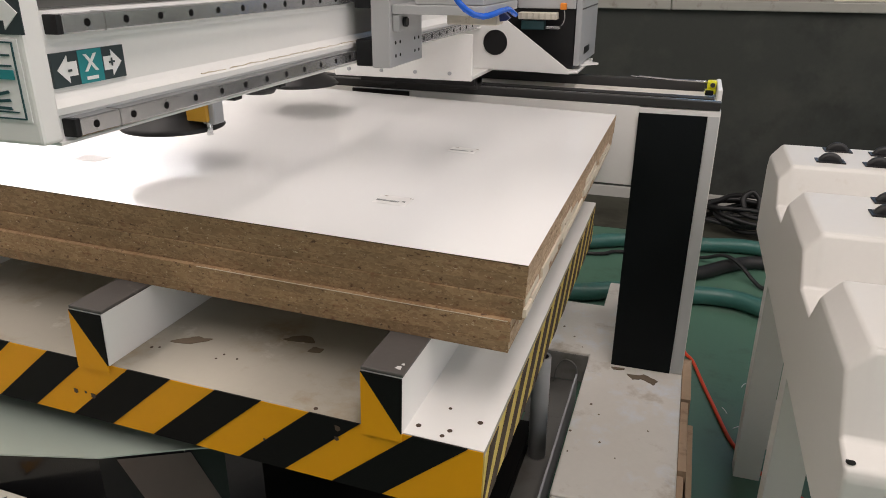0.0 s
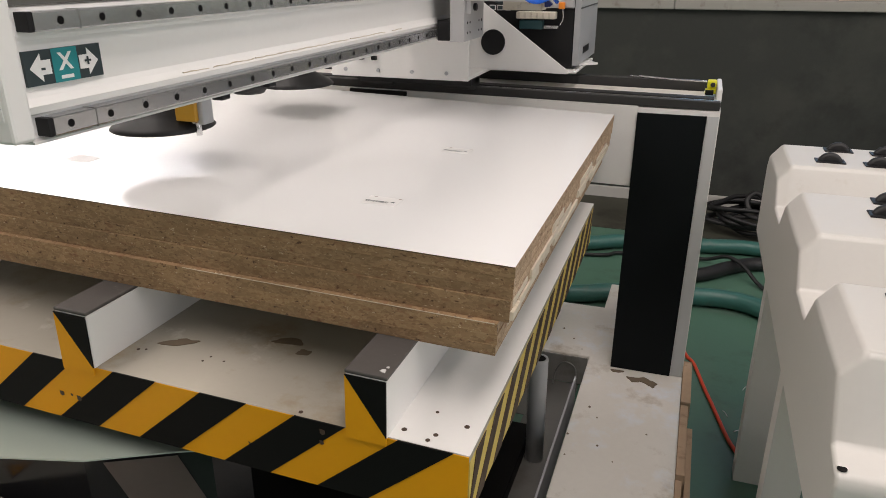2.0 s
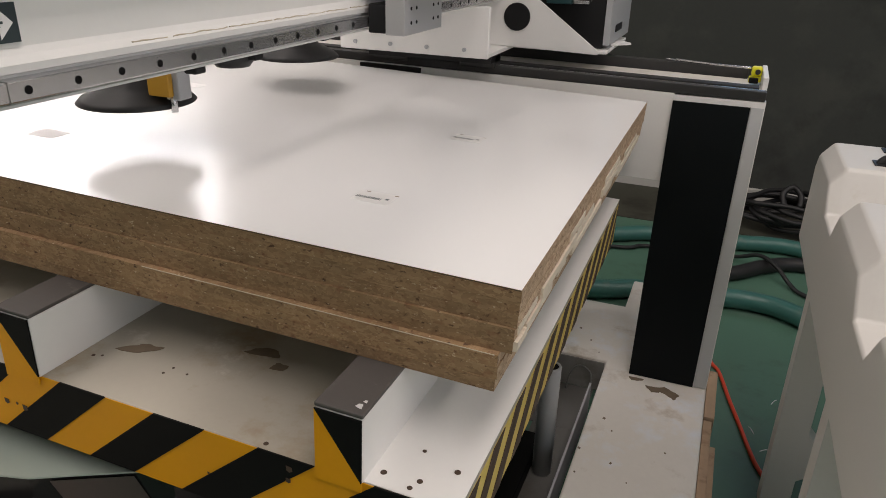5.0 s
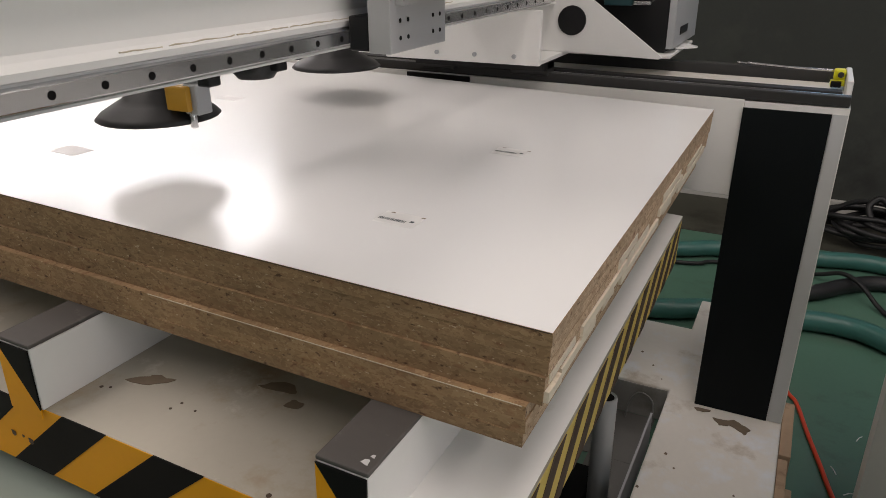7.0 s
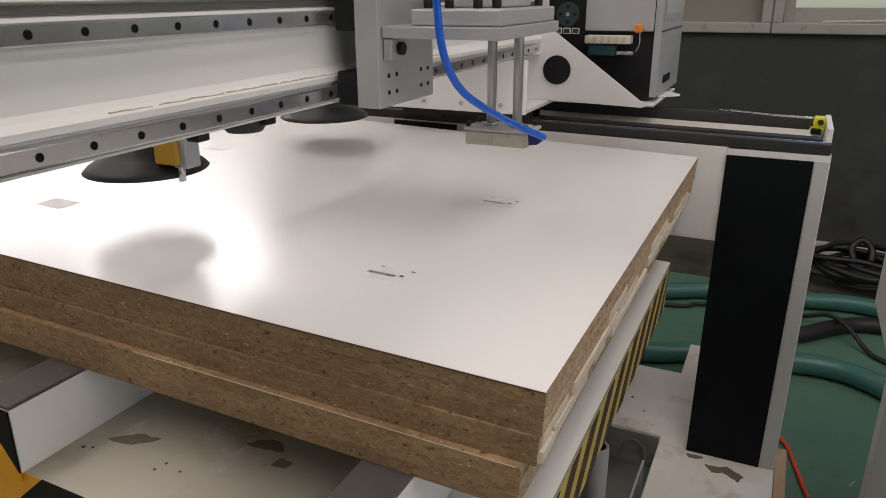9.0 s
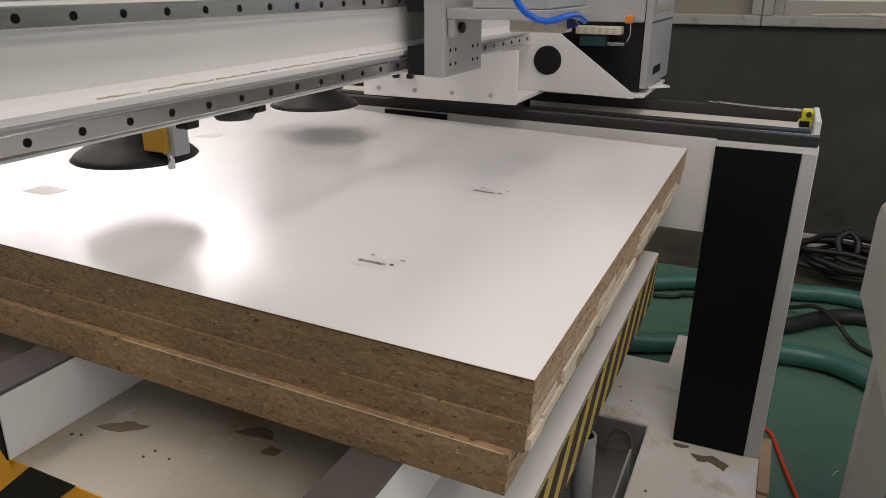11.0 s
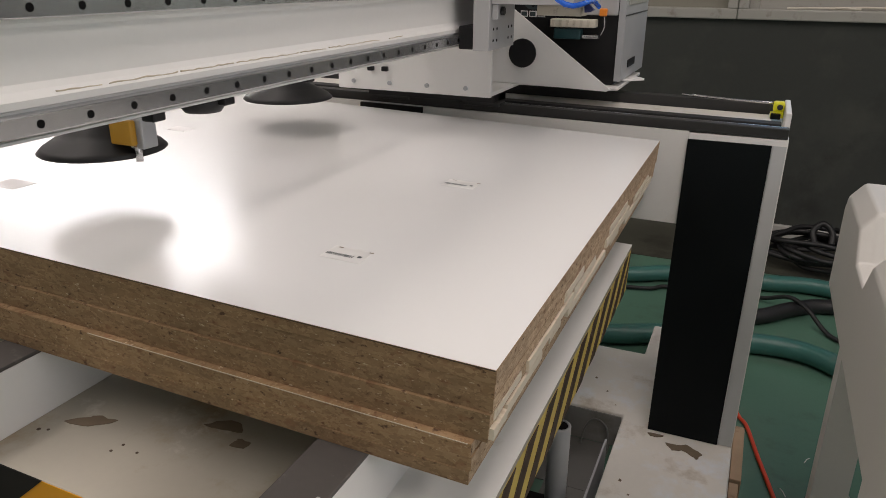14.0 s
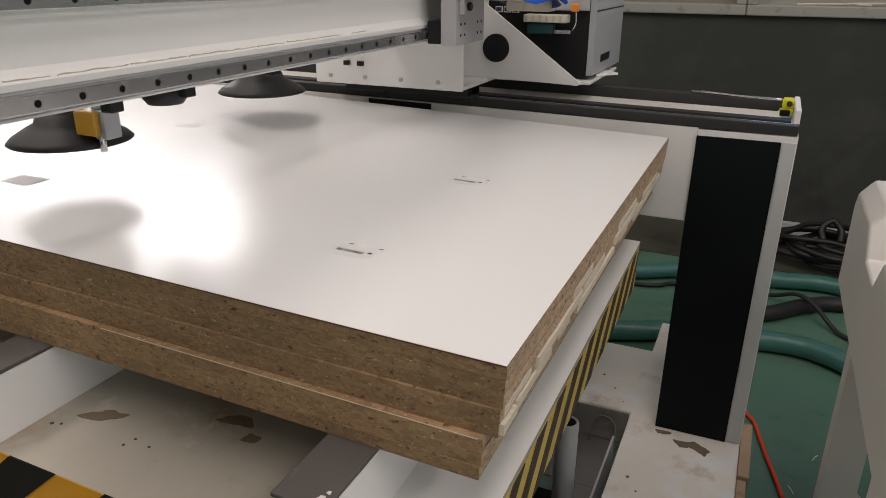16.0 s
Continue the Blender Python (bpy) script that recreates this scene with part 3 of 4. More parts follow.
def boards():
    length, width, thick = 2.44, 1.22, 0.018
    offsets = [(0.0, 0.0), (-0.001, 0.0008), (-0.0015, 0.0002), (-0.003, -0.0035), (-0.004, -0.003), (-0.019, -0.013), (-0.018, -0.0125), (-0.0195, -0.0142)]
    made = []
    rng = random.Random(4)
    for i, (dx, dy) in enumerate(offsets):
        b = thing("board", "white melamine faced particle board in a stack" if i else "top white melamine particle board with paper labels", "board", group="stack of boards on the lift table")
        b.matrix_world = LEAN @ Matrix.Translation((dx, dy, TOP - thick * (i + 1))) @ Matrix.Rotation(0 if i == 0 else rng.uniform(-0.0003, 0.0003), 4, "Z")
        bm = bmesh.new()
        box(bm, -length, 0, 0, width, 0.00005, thick - 0.00015, 0.0002)
        part("core", bm, CHIP, b, "raw brown chip edge")
        for z0 in (0.0, thick - 0.00015):
            bm = bmesh.new()
            edge = 0.0004 if i == 0 and z0 > 0.01 else 0.026
            box(bm, -length + edge, -edge, edge, width - edge, z0, z0 + (0.00005 if z0 == 0 else 0.00015))
            part("facing", bm, MELAMINE, b, "smooth white melamine")
        # pale split-off lengths standing proud along the short side
        for y, end, out in SPLITS.get(i, ()):
            bm = bmesh.new()
            lo, hi, n = rng.uniform(0.0006, 0.004), thick - rng.uniform(0.0006, 0.003), end - y
            prism(bm, [(y, lo), (y + n * 0.55, lo + 0.0014), (end - 0.002, lo), (end, (lo + hi) / 2), (end - 0.0035, hi), (y + n * 0.4, hi - 0.0016), (y + n * 0.3, hi - 0.0002), (y + 0.001, hi)], "x", 0.0002, out)
            part("edge_chip", bm, PALE_CHIP, b)
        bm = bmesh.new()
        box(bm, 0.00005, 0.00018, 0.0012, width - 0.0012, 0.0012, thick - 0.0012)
        part("side_edge", bm, SIDE_CHIP, b, "paler short edge")
        if i == 5:
            bm = bmesh.new()
            box(bm, -0.56, -0.004, -0.0005, 0.0001, thick - 0.0012, thick - 0.0001)
            part("edge_line", bm, PALE_CHIP, b, "pale line on the arris")
        if i == 0:
            bm = bmesh.new()
            box(bm, -length + 0.001, -0.001, -0.0005, 0.0001, thick - 0.0017, thick - 0.0004)
            part("edge_line", bm, BROWN, b, "dark glue line under the facing")
        made.append(b)
    top = made[0]
    for cx, cy in ((-0.298, 0.204), (-0.289, 0.616)):
        bm = bmesh.new()
        box(bm, cx - 0.034, cx + 0.03, cy - 0.022, cy + 0.024, thick + 0.0001, thick + 0.0004)
        lab = part("label", bm, LABEL_WHITE, top, "white paper label with print")
        rng2 = random.Random(7)
        x = cx - 0.032
        bm = bmesh.new()
        while x < cx + 0.012:
            w = rng2.uniform(0.001, 0.003)
            box(bm, x, x + w, cy - 0.009, cy - 0.001, thick + 0.00045, thick + 0.0006)
            x += w + rng2.uniform(0.0008, 0.0018)
        box(bm, cx + 0.017, cx + 0.023, cy - 0.004, cy + 0.002, thick + 0.00045, thick + 0.0006)
        part("print", bm, INK, lab)
        for u, v in ((-0.026, 0.019), (0.024, 0.019)):
            bm = bmesh.new()
            box(bm, cx + u, cx + u + 0.007, cy + v, cy + v + 0.003, thick + 0.00045, thick + 0.0006)
            part("print", bm, RUST, lab)
    for cx, cy, hx, hy in ((-0.996, 0.215, 0.033, 0.024), (-1.065, 0.716, 0.028, 0.02)):
        bm = bmesh.new()
        box(bm, cx - hx, cx + hx, cy - hy, cy + hy, thick + 0.0001, thick + 0.0004)
        part("label", bm, GREY_LABEL, top, "plain grey paper label")


boards()


# ---- the rail frame that carries the gantry ----
def rail_frame():
    t = thing("rail_frame", "white gantry rail frame on a post with a black panel", "machine frame", (0, 0, 0))
    x0, x1 = -4.2, 0.294
    bm = bmesh.new()
    box(bm, x0, 0.061, 1.295, 1.68, 0.664, 0.913, 0.001)
    part("beam", bm, WHITE, t)
    bm = bmesh.new()
    prism(bm, [(0.0615, 0.022), (0.287, 0.022), (x1 - 0.001, 0.9125), (0.0615, 0.9125)], "y", 1.2945, 1.68)
    part("post", bm, WHITE, t)
    bm = bmesh.new()
    prism(bm, [(0.052, 0.021), (0.247, 0.021), (0.2575, 0.897), (0.060, 0.897)], "y", 1.289, 1.2942)
    part("panel", bm, PANEL, t, "tall matt black cover panel")
    # thin strip added over the post front to make it greyer
    bm = bmesh.new()
    prism(bm, [(0.2485, 0.022), (0.285, 0.022), (0.2905, 0.897), (0.259, 0.897)], "y", 1.2925, 1.2943)
    part("trim_strip", bm, POST_GREY, t, "pale grey strip over the post front")
    bm = bmesh.new()
    box(bm, x0, x1 - 0.004, 1.296, 1.33, 0.914, 0.939, 0.002)
    part("guide_rail", bm, DARK_STEEL, t, "dark oily guide rail")
    bm = bmesh.new()
    box(bm, x0, x1 - 0.006, 1.3305, 1.3395, 0.914, 0.930)
    part("rail_clamp", bm, SHADE_STEEL, t, "dull grey clamp strip beside the rail")
    bm = bmesh.new()
    box(bm, x0, x1 - 0.004, 1.34, 1.40, 0.914, 0.924, 0.002)
    part("rack", bm, DARK_STEEL, t)
    # thin bright strip put in as the rail's highlight
    bm = bmesh.new()
    box(bm, x0, x1 - 0.01, 1.3165, 1.3235, 0.9391, 0.9397)
    part("rail_glint", bm, STEEL, t, "bright line for the highlight along the rail")
    bm = bmesh.new()
    box(bm, x0, x1 - 0.02, 1.405, 1.450, 0.914, 0.931, 0.002)
    part("cable_tray", bm, RUBBER, t, "black cable tray beside the rack")
    bm = bmesh.new()
    box(bm, x0, 0.25, 1.455, 1.61, 0.914, 0.920)
    part("cover_plate", bm, BASE, t, "pale metal cover strip")
    bm = bmesh.new()
    box(bm, x0, x1 - 0.05, 1.625, 1.665, 0.914, 0.948, 0.002)
    part("guide_rail", bm, DARK_STEEL, t)
    bm = bmesh.new()
    box(bm, 0.281, x1 + 0.002, 1.44, 1.68, 0.914, 0.955, 0.003)
    part("end_plate", bm, WHITE, t)
    bm = bmesh.new()
    box(bm, 0.251, 0.280, 1.565, 1.60, 0.936, 0.963, 0.005)
    bp = part("bumper", bm, BUMPER, t, "bright yellow end stop")
    bm = bmesh.new()
    prism(bm, [(0.246, 0.9215), (0.2795, 0.9215), (0.2795, 0.9365), (0.262, 0.9365), (0.246, 0.932)], "y", 1.556, 1.598)
    part("bumper_seat", bm, BUMPER, bp)
    bm = bmesh.new()
    cylinder(bm, 0.268, 1.5575, 0.950, 0.0075, 0.0075, "y", 14)
    part("bolt", bm, DARK_STEEL, bp)
    bm = bmesh.new()
    box(bm, 0.247, 0.272, 1.535, 1.554, 0.9205, 0.935, 0.002)
    part("bumper_foot", bm, BLACK, bp)
    bm = bmesh.new()
    tube(bm, [(0.25, 1.60, 0.954), (0.14, 1.61, 0.956), (0.03, 1.62, 0.961)], 0.0026, 8)
    tube(bm, [(0.25, 1.63, 0.9515), (0.1, 1.635, 0.953), (0.0, 1.64, 0.957)], 0.003, 8)
    part("steel_rod", bm, STEEL, t)
    bm = bmesh.new()
    box(bm, -0.892, -0.685, 1.286, 1.2945, 0.892, 0.911, 0.002)
    part("stop_bar", bm, PLASTIC, t, "black rubber bar on the beam")
    bm = bmesh.new()
    prism(bm, [(-0.028, 0.57), (0.288, 0.57), (0.288, 2.0), (-0.028, 2.0), (-0.028, 1.755), (-1.2, 1.755), (-1.2, 1.335), (-0.028, 1.335)], "z", FLOOR, 0.020)
    base = part("base", bm, BASE, t, "scuffed pale steel base with a cross arm")
    round_off = base.modifiers.new("rounded", "BEVEL")
    round_off.width, round_off.segments, round_off.limit_method = 0.006, 3, "ANGLE"
    # thin sheet added to darken the arm's side, which lies in shade
    bm = bmesh.new()
    box(bm, -1.2, -0.032, 1.3305, 1.3345, FLOOR + 0.004, 0.012, 0.001)
    part("side_shade", bm, PIT_GREY, t, "grey sheet for the shade on the cross arm's side")
    bm = bmesh.new()
    box(bm, -0.024, 0.286, -0.4, 0.567, FLOOR, 0.016, 0.004)
    part("base", bm, BASE, t, "scuffed pale steel base")
    bm = bmesh.new()
    prism(bm, [(-0.056, 0.012), (-0.050, 0.012), (-0.050, FLOOR), (-0.056, FLOOR)], "y", -0.3, 1.2)
    part("edge_angle", bm, GREY_PAINT, t, "bright steel angle along the base")
    # the beam climbs very slightly away from its post
    tilt = Matrix.Translation((0.29, 0, 0.9)) @ Matrix.Rotation(radians(0.65), 4, "Y") @ Matrix.Translation((-0.29, 0, -0.9))
    for ob in t.children:
        if ob.name.split(".")[0] in ("beam", "guide_rail", "rack", "rail_clamp", "rail_glint", "cable_tray", "cover_plate", "stop_bar"):
            ob.matrix_local = tilt
    # chips in the enamel of the base
    for x, y, r in ((-0.02, 0.86, 0.007), (0.02, 1.02, 0.008), (0.05, 0.97, 0.005), (-0.012, 0.76, 0.005), (0.07, 0.83, 0.006), (0.12, 0.77, 0.004), (-0.1, 1.45, 0.006), (-0.15, 1.52, 0.008), (-0.06, 1.38, 0.004), (-0.2, 1.42, 0.005), (0.2, 0.93, 0.005)):
        bm = bmesh.new()
        r *= 0.6
        prism(bm, ragged([(x - r, y - 0.5 * r), (x + 0.6 * r, y - r), (x + r, y + 0.6 * r), (x - 0.4 * r, y + 1.6 * r)], int(1000 * (x + y))), "z", 0.0201, 0.0206)
        part("paint_chip", bm, RUST, t)
    # scraps of torn tape at the foot of the post
    for cx, cy, pts in ((0.15, 1.22, [(-0.04, 0.02), (-0.02, -0.01), (0.01, 0.0), (0.05, -0.025), (0.06, 0.0), (0.02, 0.03)]), (0.075, 1.262, [(-0.02, 0.008), (-0.012, -0.006), (0.012, -0.004), (0.03, 0.012)])):
        bm = bmesh.new()
        prism(bm, ragged([(cx + u, cy + v) for u, v in pts], 3), "z", 0.0202, 0.023)
        part("tape_scrap", bm, RUST, t)


rail_frame()


# ---- the gantry with its suction cups, printer and label head ----
def gantry():
    g = thing("gantry", "white loading gantry with steel guide rails, suction cups and label head", "gantry")
    y0, y1 = -0.345, 1.488
    bm = bmesh.new()
    prism(bm, [(-0.66, 1.121), (-0.474, 1.121), (-0.474, 1.124), (-0.481, 1.126), (-0.481, 1.152), (-0.472, 1.155), (-0.470, 1.163), (-0.478, 1.171), (-0.482, 1.178), (-0.482, 1.232), (-0.481, 1.236), (-0.481, 1.266), (-0.488, 1.268), (-0.488, 1.278), (-0.476, 1.281), (-0.476, 1.46), (-0.66, 1.46)], "y", y0, y1)
    part("beam", bm, WHITE, g, "cream white extruded beam")
    for z in (1.1285, 1.2415):
        bm = bmesh.new()
        prism(bm, [(-0.481, z), (-0.4635, z), (-0.462, z + 0.0015), (-0.462, z + 0.0195), (-0.4635, z + 0.021), (-0.481, z + 0.021)], "y", y0 + 0.02, 1.355)
        r = part("guide_rail", bm, STEEL, g, "polished steel guide rail")
        bm = bmesh.new()
        box(bm, -0.4815, -0.4622, y0 + 0.0125, y0 + 0.0195, z, z + 0.021, 0.001)
        part("end_cap", bm, PLASTIC, r, "black plastic end cap")
        for yj in (-0.262, 0.62):
            bm = bmesh.new()
            box(bm, -0.4812, -0.4617, yj, yj + 0.0012, z - 0.0004, z + 0.0214)
            part("rail_joint", bm, SHADE_STEEL, r)
        hole = bmesh.new()
        lathe(hole, [(0.0046, -0.001), (0.0046, 0.0006)], 0, 0, 0, "x", 14)
        data = mesh_of("bolt_hole", hole, BLACK)
        y = -0.301 + (0.012 if z > 1.2 else 0.0)
        while y < 1.345:
            piece("bolt_hole", data, r, (RAIL_X - 0.0001, y, z + 0.0105))
            y += 0.0625
    rng = random.Random(21)
    for ya, yb in ((-0.08, -0.02), (-0.01, 0.10), (0.105, 0.21), (0.215, 0.37), (0.375, 0.45), (0.46, 0.64), (0.68, 0.74)):
        bm = bmesh.new()
        n = int((yb - ya) / 0.008)
        tube(bm, [(-0.4738 + rng.uniform(0, 0.0006), ya + (yb - ya) * k / n, 1.1664 + rng.uniform(-0.0008, 0.0012)) for k in range(n + 1)], 0.0010, 5, 2)
        part("sealant_bead", bm, GRIME, g, "crumbling brown sealant in the seam")
    # dark strip set in for the shadow gap under the overhang
    bm = bmesh.new()
    box(bm, -0.4885, -0.484, y0 + 0.008, 1.36, 1.2685, 1.2775)
    part("groove_shade", bm, SHADE_STEEL, g, "dark grey strip for the shade over the upper rail")
    # end cover with its printed signs
    bm = bmesh.new()
    box(bm, -0.70, -0.467, -0.375, y0 - 0.001, 1.127, 1.48, 0.004)
    cover = part("end_cover", bm, WHITE, g, "white sheet metal end cover")
    ys = -0.3755

    def printed(name, pts, mat, push=0.0):
        bm = bmesh.new()
        prism(bm, pts, "y", ys - 0.001 - push, ys + 0.0003 - push)
        return part(name, bm, mat, cover)

    printed("sign", [(-0.6700, 1.1530), (-0.4750, 1.1530), (-0.4750, 1.2410), (-0.6700, 1.2410)], PAPER)
    for a, b, c, d in ((-0.665, -0.481, 1.156, 1.1575), (-0.665, -0.481, 1.2365, 1.238), (-0.4825, -0.481, 1.1575, 1.2365), (-0.61, -0.49, 1.163, 1.1645)):
        printed("sign_line", [(a, c), (b, c), (b, d), (a, d)], DEEP_TEAL, 0.0014)
    for z in (1.223, 1.212, 1.202):
        printed("sign_line", [(-0.63, z), (-0.488, z), (-0.488, z + 0.002), (-0.63, z + 0.002)], DEEP_TEAL, 0.0014)
    printed("sign_arrow", [(-0.5450, 1.2040), (-0.5250, 1.2160), (-0.5250, 1.2090), (-0.4850, 1.2090), (-0.4850, 1.1990), (-0.5250, 1.1990), (-0.5250, 1.1920)], TEAL, 0.003)
    for k in range(3):
        printed("sign_line", [(-0.5400, 1.1780 - 0.004 * k), (-0.5000, 1.1870 - 0.009 * k), (-0.4980, 1.1840 - 0.009 * k), (-0.5400, 1.1750 - 0.004 * k)], DEEP_TEAL, 0.0014)
    printed("sign_plate", [(-0.6700, 1.2450), (-0.4620, 1.2450), (-0.4620, 1.2900), (-0.6700, 1.2900)], INK)
    printed("sign_arrow", [(-0.4650, 1.2670), (-0.4850, 1.2840), (-0.4850, 1.2750), (-0.5150, 1.2750), (-0.5150, 1.2590), (-0.4850, 1.2590), (-0.4850, 1.2500)], PAPER, 0.0014)
    # X axis sign on the beam
    bm = bmesh.new()
    box(bm, -0.4825, -0.4785, -0.334, -0.222, 1.183, 1.221)
    sign = part("axis_sign", bm, INK, g, "black and teal axis sign with white arrows")
    bm = bmesh.new()
    box(bm, -0.4784, -0.4780, -0.296, -0.259, 1.183, 1.221)
    part("sign_field", bm, TEAL, sign)
    for s in (1, -1):
        c = -0.278
        pts = [(0.05, 0), (0.034, 0.0155), (0.034, 0.008), (0.021, 0.008), (0.021, -0.008), (0.034, -0.008), (0.034, -0.0155)]
        bm = bmesh.new()
        prism(bm, [(c + s * u, 1.202 + v) for u, v in pts], "x", -0.4784, -0.4778)
        part("sign_arrow", bm, PAPER, sign)
    turn = Matrix.Translation((-0.4776, 0, 0)) @ Matrix.Rotation(radians(90), 4, "Z") @ Matrix.Rotation(radians(90), 4, "X")
    words("X", 0.027, 0.0003, Matrix.Translation((0, -0.278, 1.205)) @ turn, "letter", sign, PAPER)
    words("+", 0.018, 0.0003, Matrix.Translation((0.0008, -0.245, 1.202)) @ turn, "letter", sign, INK)
    words("-", 0.018, 0.0003, Matrix.Translation((0.0008, -0.311, 1.202)) @ turn, "letter", sign, INK)
    bm = bmesh.new()
    box(bm, -0.4779, -0.4775, -0.287, -0.269, 1.1865, 1.1905)
    part("print", bm, PAPER, sign)
    # foot box, gusset plate and slide blocks on the far rail
    bm = bmesh.new()
    box(bm, -0.905, -0.441, 1.19, 1.204, 0.979, 1.119, 0.003)
    part("foot_plate", bm, WHITE, g)
    bm = bmesh.new()
    box(bm, -0.905, -0.446, 1.2045, 1.47, 0.979, 0.991, 0.002)
    part("foot_floor", bm, WHITE, g)
    bm = bmesh.new()
    box(bm, -0.905, -0.56, 1.2045, 1.47, 0.9915, 1.119, 0.002)
    part("foot_box", bm, WHITE, g)
    for x in (-0.853, -0.739, -0.625, -0.511):
        bm = bmesh.new()
        cylinder(bm, x, 1.184, 1.001, 0.006, 0.007, "y", 10)
        part("bolt", bm, GREY_PAINT, g)
    for x in (-0.802, -0.758):
        bm = bmesh.new()
        box(bm, x, x + 0.017, 1.175, 1.189, 1.033, 1.046, 0.002)
        part("clip", bm, PLASTIC, g)
    bm = bmesh.new()
    prism(bm, [(-0.559, 0.992), (-0.44, 0.992), (-0.178, 0.985), (-0.168, 0.990), (-0.468, 1.205), (-0.559, 1.205)], "y", 1.40, 1.409)
    part("gusset", bm, WHITE, g, "white triangular side plate")
    bm = bmesh.new()
    cylinder(bm, -0.423, 1.395, 1.0775, 0.040, 0.008, "y", 32)
    part("cap", bm, PLASTIC, g, "round black cap")
    for x in (-0.84, -0.56):
        bm = bmesh.new()
        box(bm, x, x + 0.11, 1.285, 1.345, 0.9395, 0.978, 0.003)
        part("slide_block", bm, DARK_STEEL, g)
    bm = bmesh.new()
    box(bm, -0.84, -0.45, 1.25, 1.34, 0.957, 0.978)
    part("brush_strip", bm, PLASTIC, g)
    bm = bmesh.new()
    box(bm, -0.60, -0.16, 1.4705, 1.86, 0.978, 0.987, 0.002)
    part("printer_shelf", bm, WHITE, g)
    # label printer
    bm = bmesh.new()
    box(bm, -0.545, -0.182, 1.512, 1.85, 0.988, 1.37, 0.006)
    pr = part("label_printer", bm, PLASTIC, g, "black and grey label printer")
    bm = bmesh.new()
    prism(bm, [(1.508, 1.0), (1.90, 1.0), (1.90, 1.41), (1.508, 1.41)], "x", -0.181, -0.162)
    part("side_cover", bm, GREY_PAINT, pr, "light grey side cover")
    bm = bmesh.new()
    box(bm, -0.1615, -0.1600, 1.535, 1.855, 1.207, 1.385, 0.0006)
    slot = part("viewing_window", bm, FRAME_WHITE, pr, "pale rimmed viewing window")
    bm = bmesh.new()
    box(bm, -0.1599, -0.1594, 1.552, 1.838, 1.224, 1.37)
    part("pane", bm, GREY_PAINT, slot)
    bm = bmesh.new()
    box(bm, -0.1618, -0.1608, 1.509, 1.899, 1.178, 1.182)
    part("seam", bm, PLASTIC, pr)
    bm = bmesh.new()
    box(bm, -0.1615, -0.1595, 1.60, 1.72, 1.03, 1.052)
    part("grip", bm, PLASTIC, pr)
    bm = bmesh.new()
    box(bm, -0.375, -0.183, 1.498, 1.5115, 1.180, 1.37, 0.004)
    part("front_door", bm, GREY_PAINT, pr, "light grey front door")
    bm = bmesh.new()
    box(bm, -0.366, -0.238, 1.465, 1.5105, 1.147, 1.169, 0.003)
    part("peel_roller", bm, IVORY, pr, "ivory ribbed label roller")
    for k in range(6):
        bm = bmesh.new()
        box(bm, -0.36 + 0.02 * k, -0.352 + 0.02 * k, 1.463, 1.4675, 1.149, 1.167)
        part("roller_rib", bm, BEIGE, pr)
    bm = bmesh.new()
    box(bm, -0.358, -0.28, 1.48, 1.5105, 1.114, 1.143, 0.003)
    part("roller_guard", bm, DEEP_TEAL, pr)
    bm = bmesh.new()
    box(bm, -0.275, -0.228, 1.475, 1.5105, 1.117, 1.127, 0.002)
    part("tear_bar", bm, STEEL, pr)
    bm = bmesh.new()
    box(bm, -0.231, -0.211, 1.48, 1.4975, 1.178, 1.199, 0.003)
    part("lever", bm, ORANGE, pr, "orange lever")
    bm = bmesh.new()
    tube(bm, [(-0.218, 1.49, 1.180), (-0.215, 1.485, 1.148), (-0.225, 1.49, 1.127)], 0.002, 6)
    part("spring_wire", bm, STEEL, pr)
    # control pad: a round pad with small buttons over a row of rimmed keys
    bm = bmesh.new()
    cylinder(bm, -0.430, 1.5065, 1.224, 0.034, 0.005, "y", 28)
    pad = part("control_pad", bm, INK, pr, "round dark control pad")
    for u, v in ((0, 0), (0.021, 0), (-0.021, 0), (0, 0.021), (0, -0.021)):
        bm = bmesh.new()
        cylinder(bm, -0.430 + u, 1.5045, 1.224 + v, 0.0055, 0.0019, "y", 12)
        part("button", bm, GREY_PAINT if u == v else PLASTIC, pad)
    for k in range(3):
        bm = bmesh.new()
        box(bm, -0.468 + 0.026 * k, -0.446 + 0.026 * k, 1.508, 1.5118, 1.170, 1.187, 0.001)
        key = part("key", bm, PAPER, pr, "white rimmed key")
        bm = bmesh.new()
        box(bm, -0.4655 + 0.026 * k, -0.4485 + 0.026 * k, 1.5072, 1.5079, 1.1725, 1.1845)
        part("key_face", bm, INK, key)
    bm = bmesh.new()
    prism(bm, [(-0.17, 1.60), (-0.115, 1.655), (-0.17, 1.72)], "z", 0.9885, 0.995)
    part("paper_tongue", bm, PAPER, pr, "white paper tongue")
    # suction cups under the beam
    for cx, cy, big in ((-0.815, 0.266, 1.07), (-0.849, 0.862, 1.10)):
        bm = bmesh.new()
        lathe(bm, [(0.02, 0.006), (0.088 * big, 0.004), (0.096 * big, 0.0), (0.098 * big, 0.002), (0.090 * big, 0.011), (0.070, 0.027), (0.056, 0.034), (0.052, 0.046), (0.030, 0.052), (0.022, 0.056), (0.022, 0.078)], cx, cy, 0.999, "z", 40)
        cup = part("suction_cup", bm, RUBBER, g, "black rubber suction cup")
        bm = bmesh.new()
        cylinder(bm, cx, cy, 1.078, 0.012, 0.07, "z", 14)
        part("stem", bm, STEEL, cup)
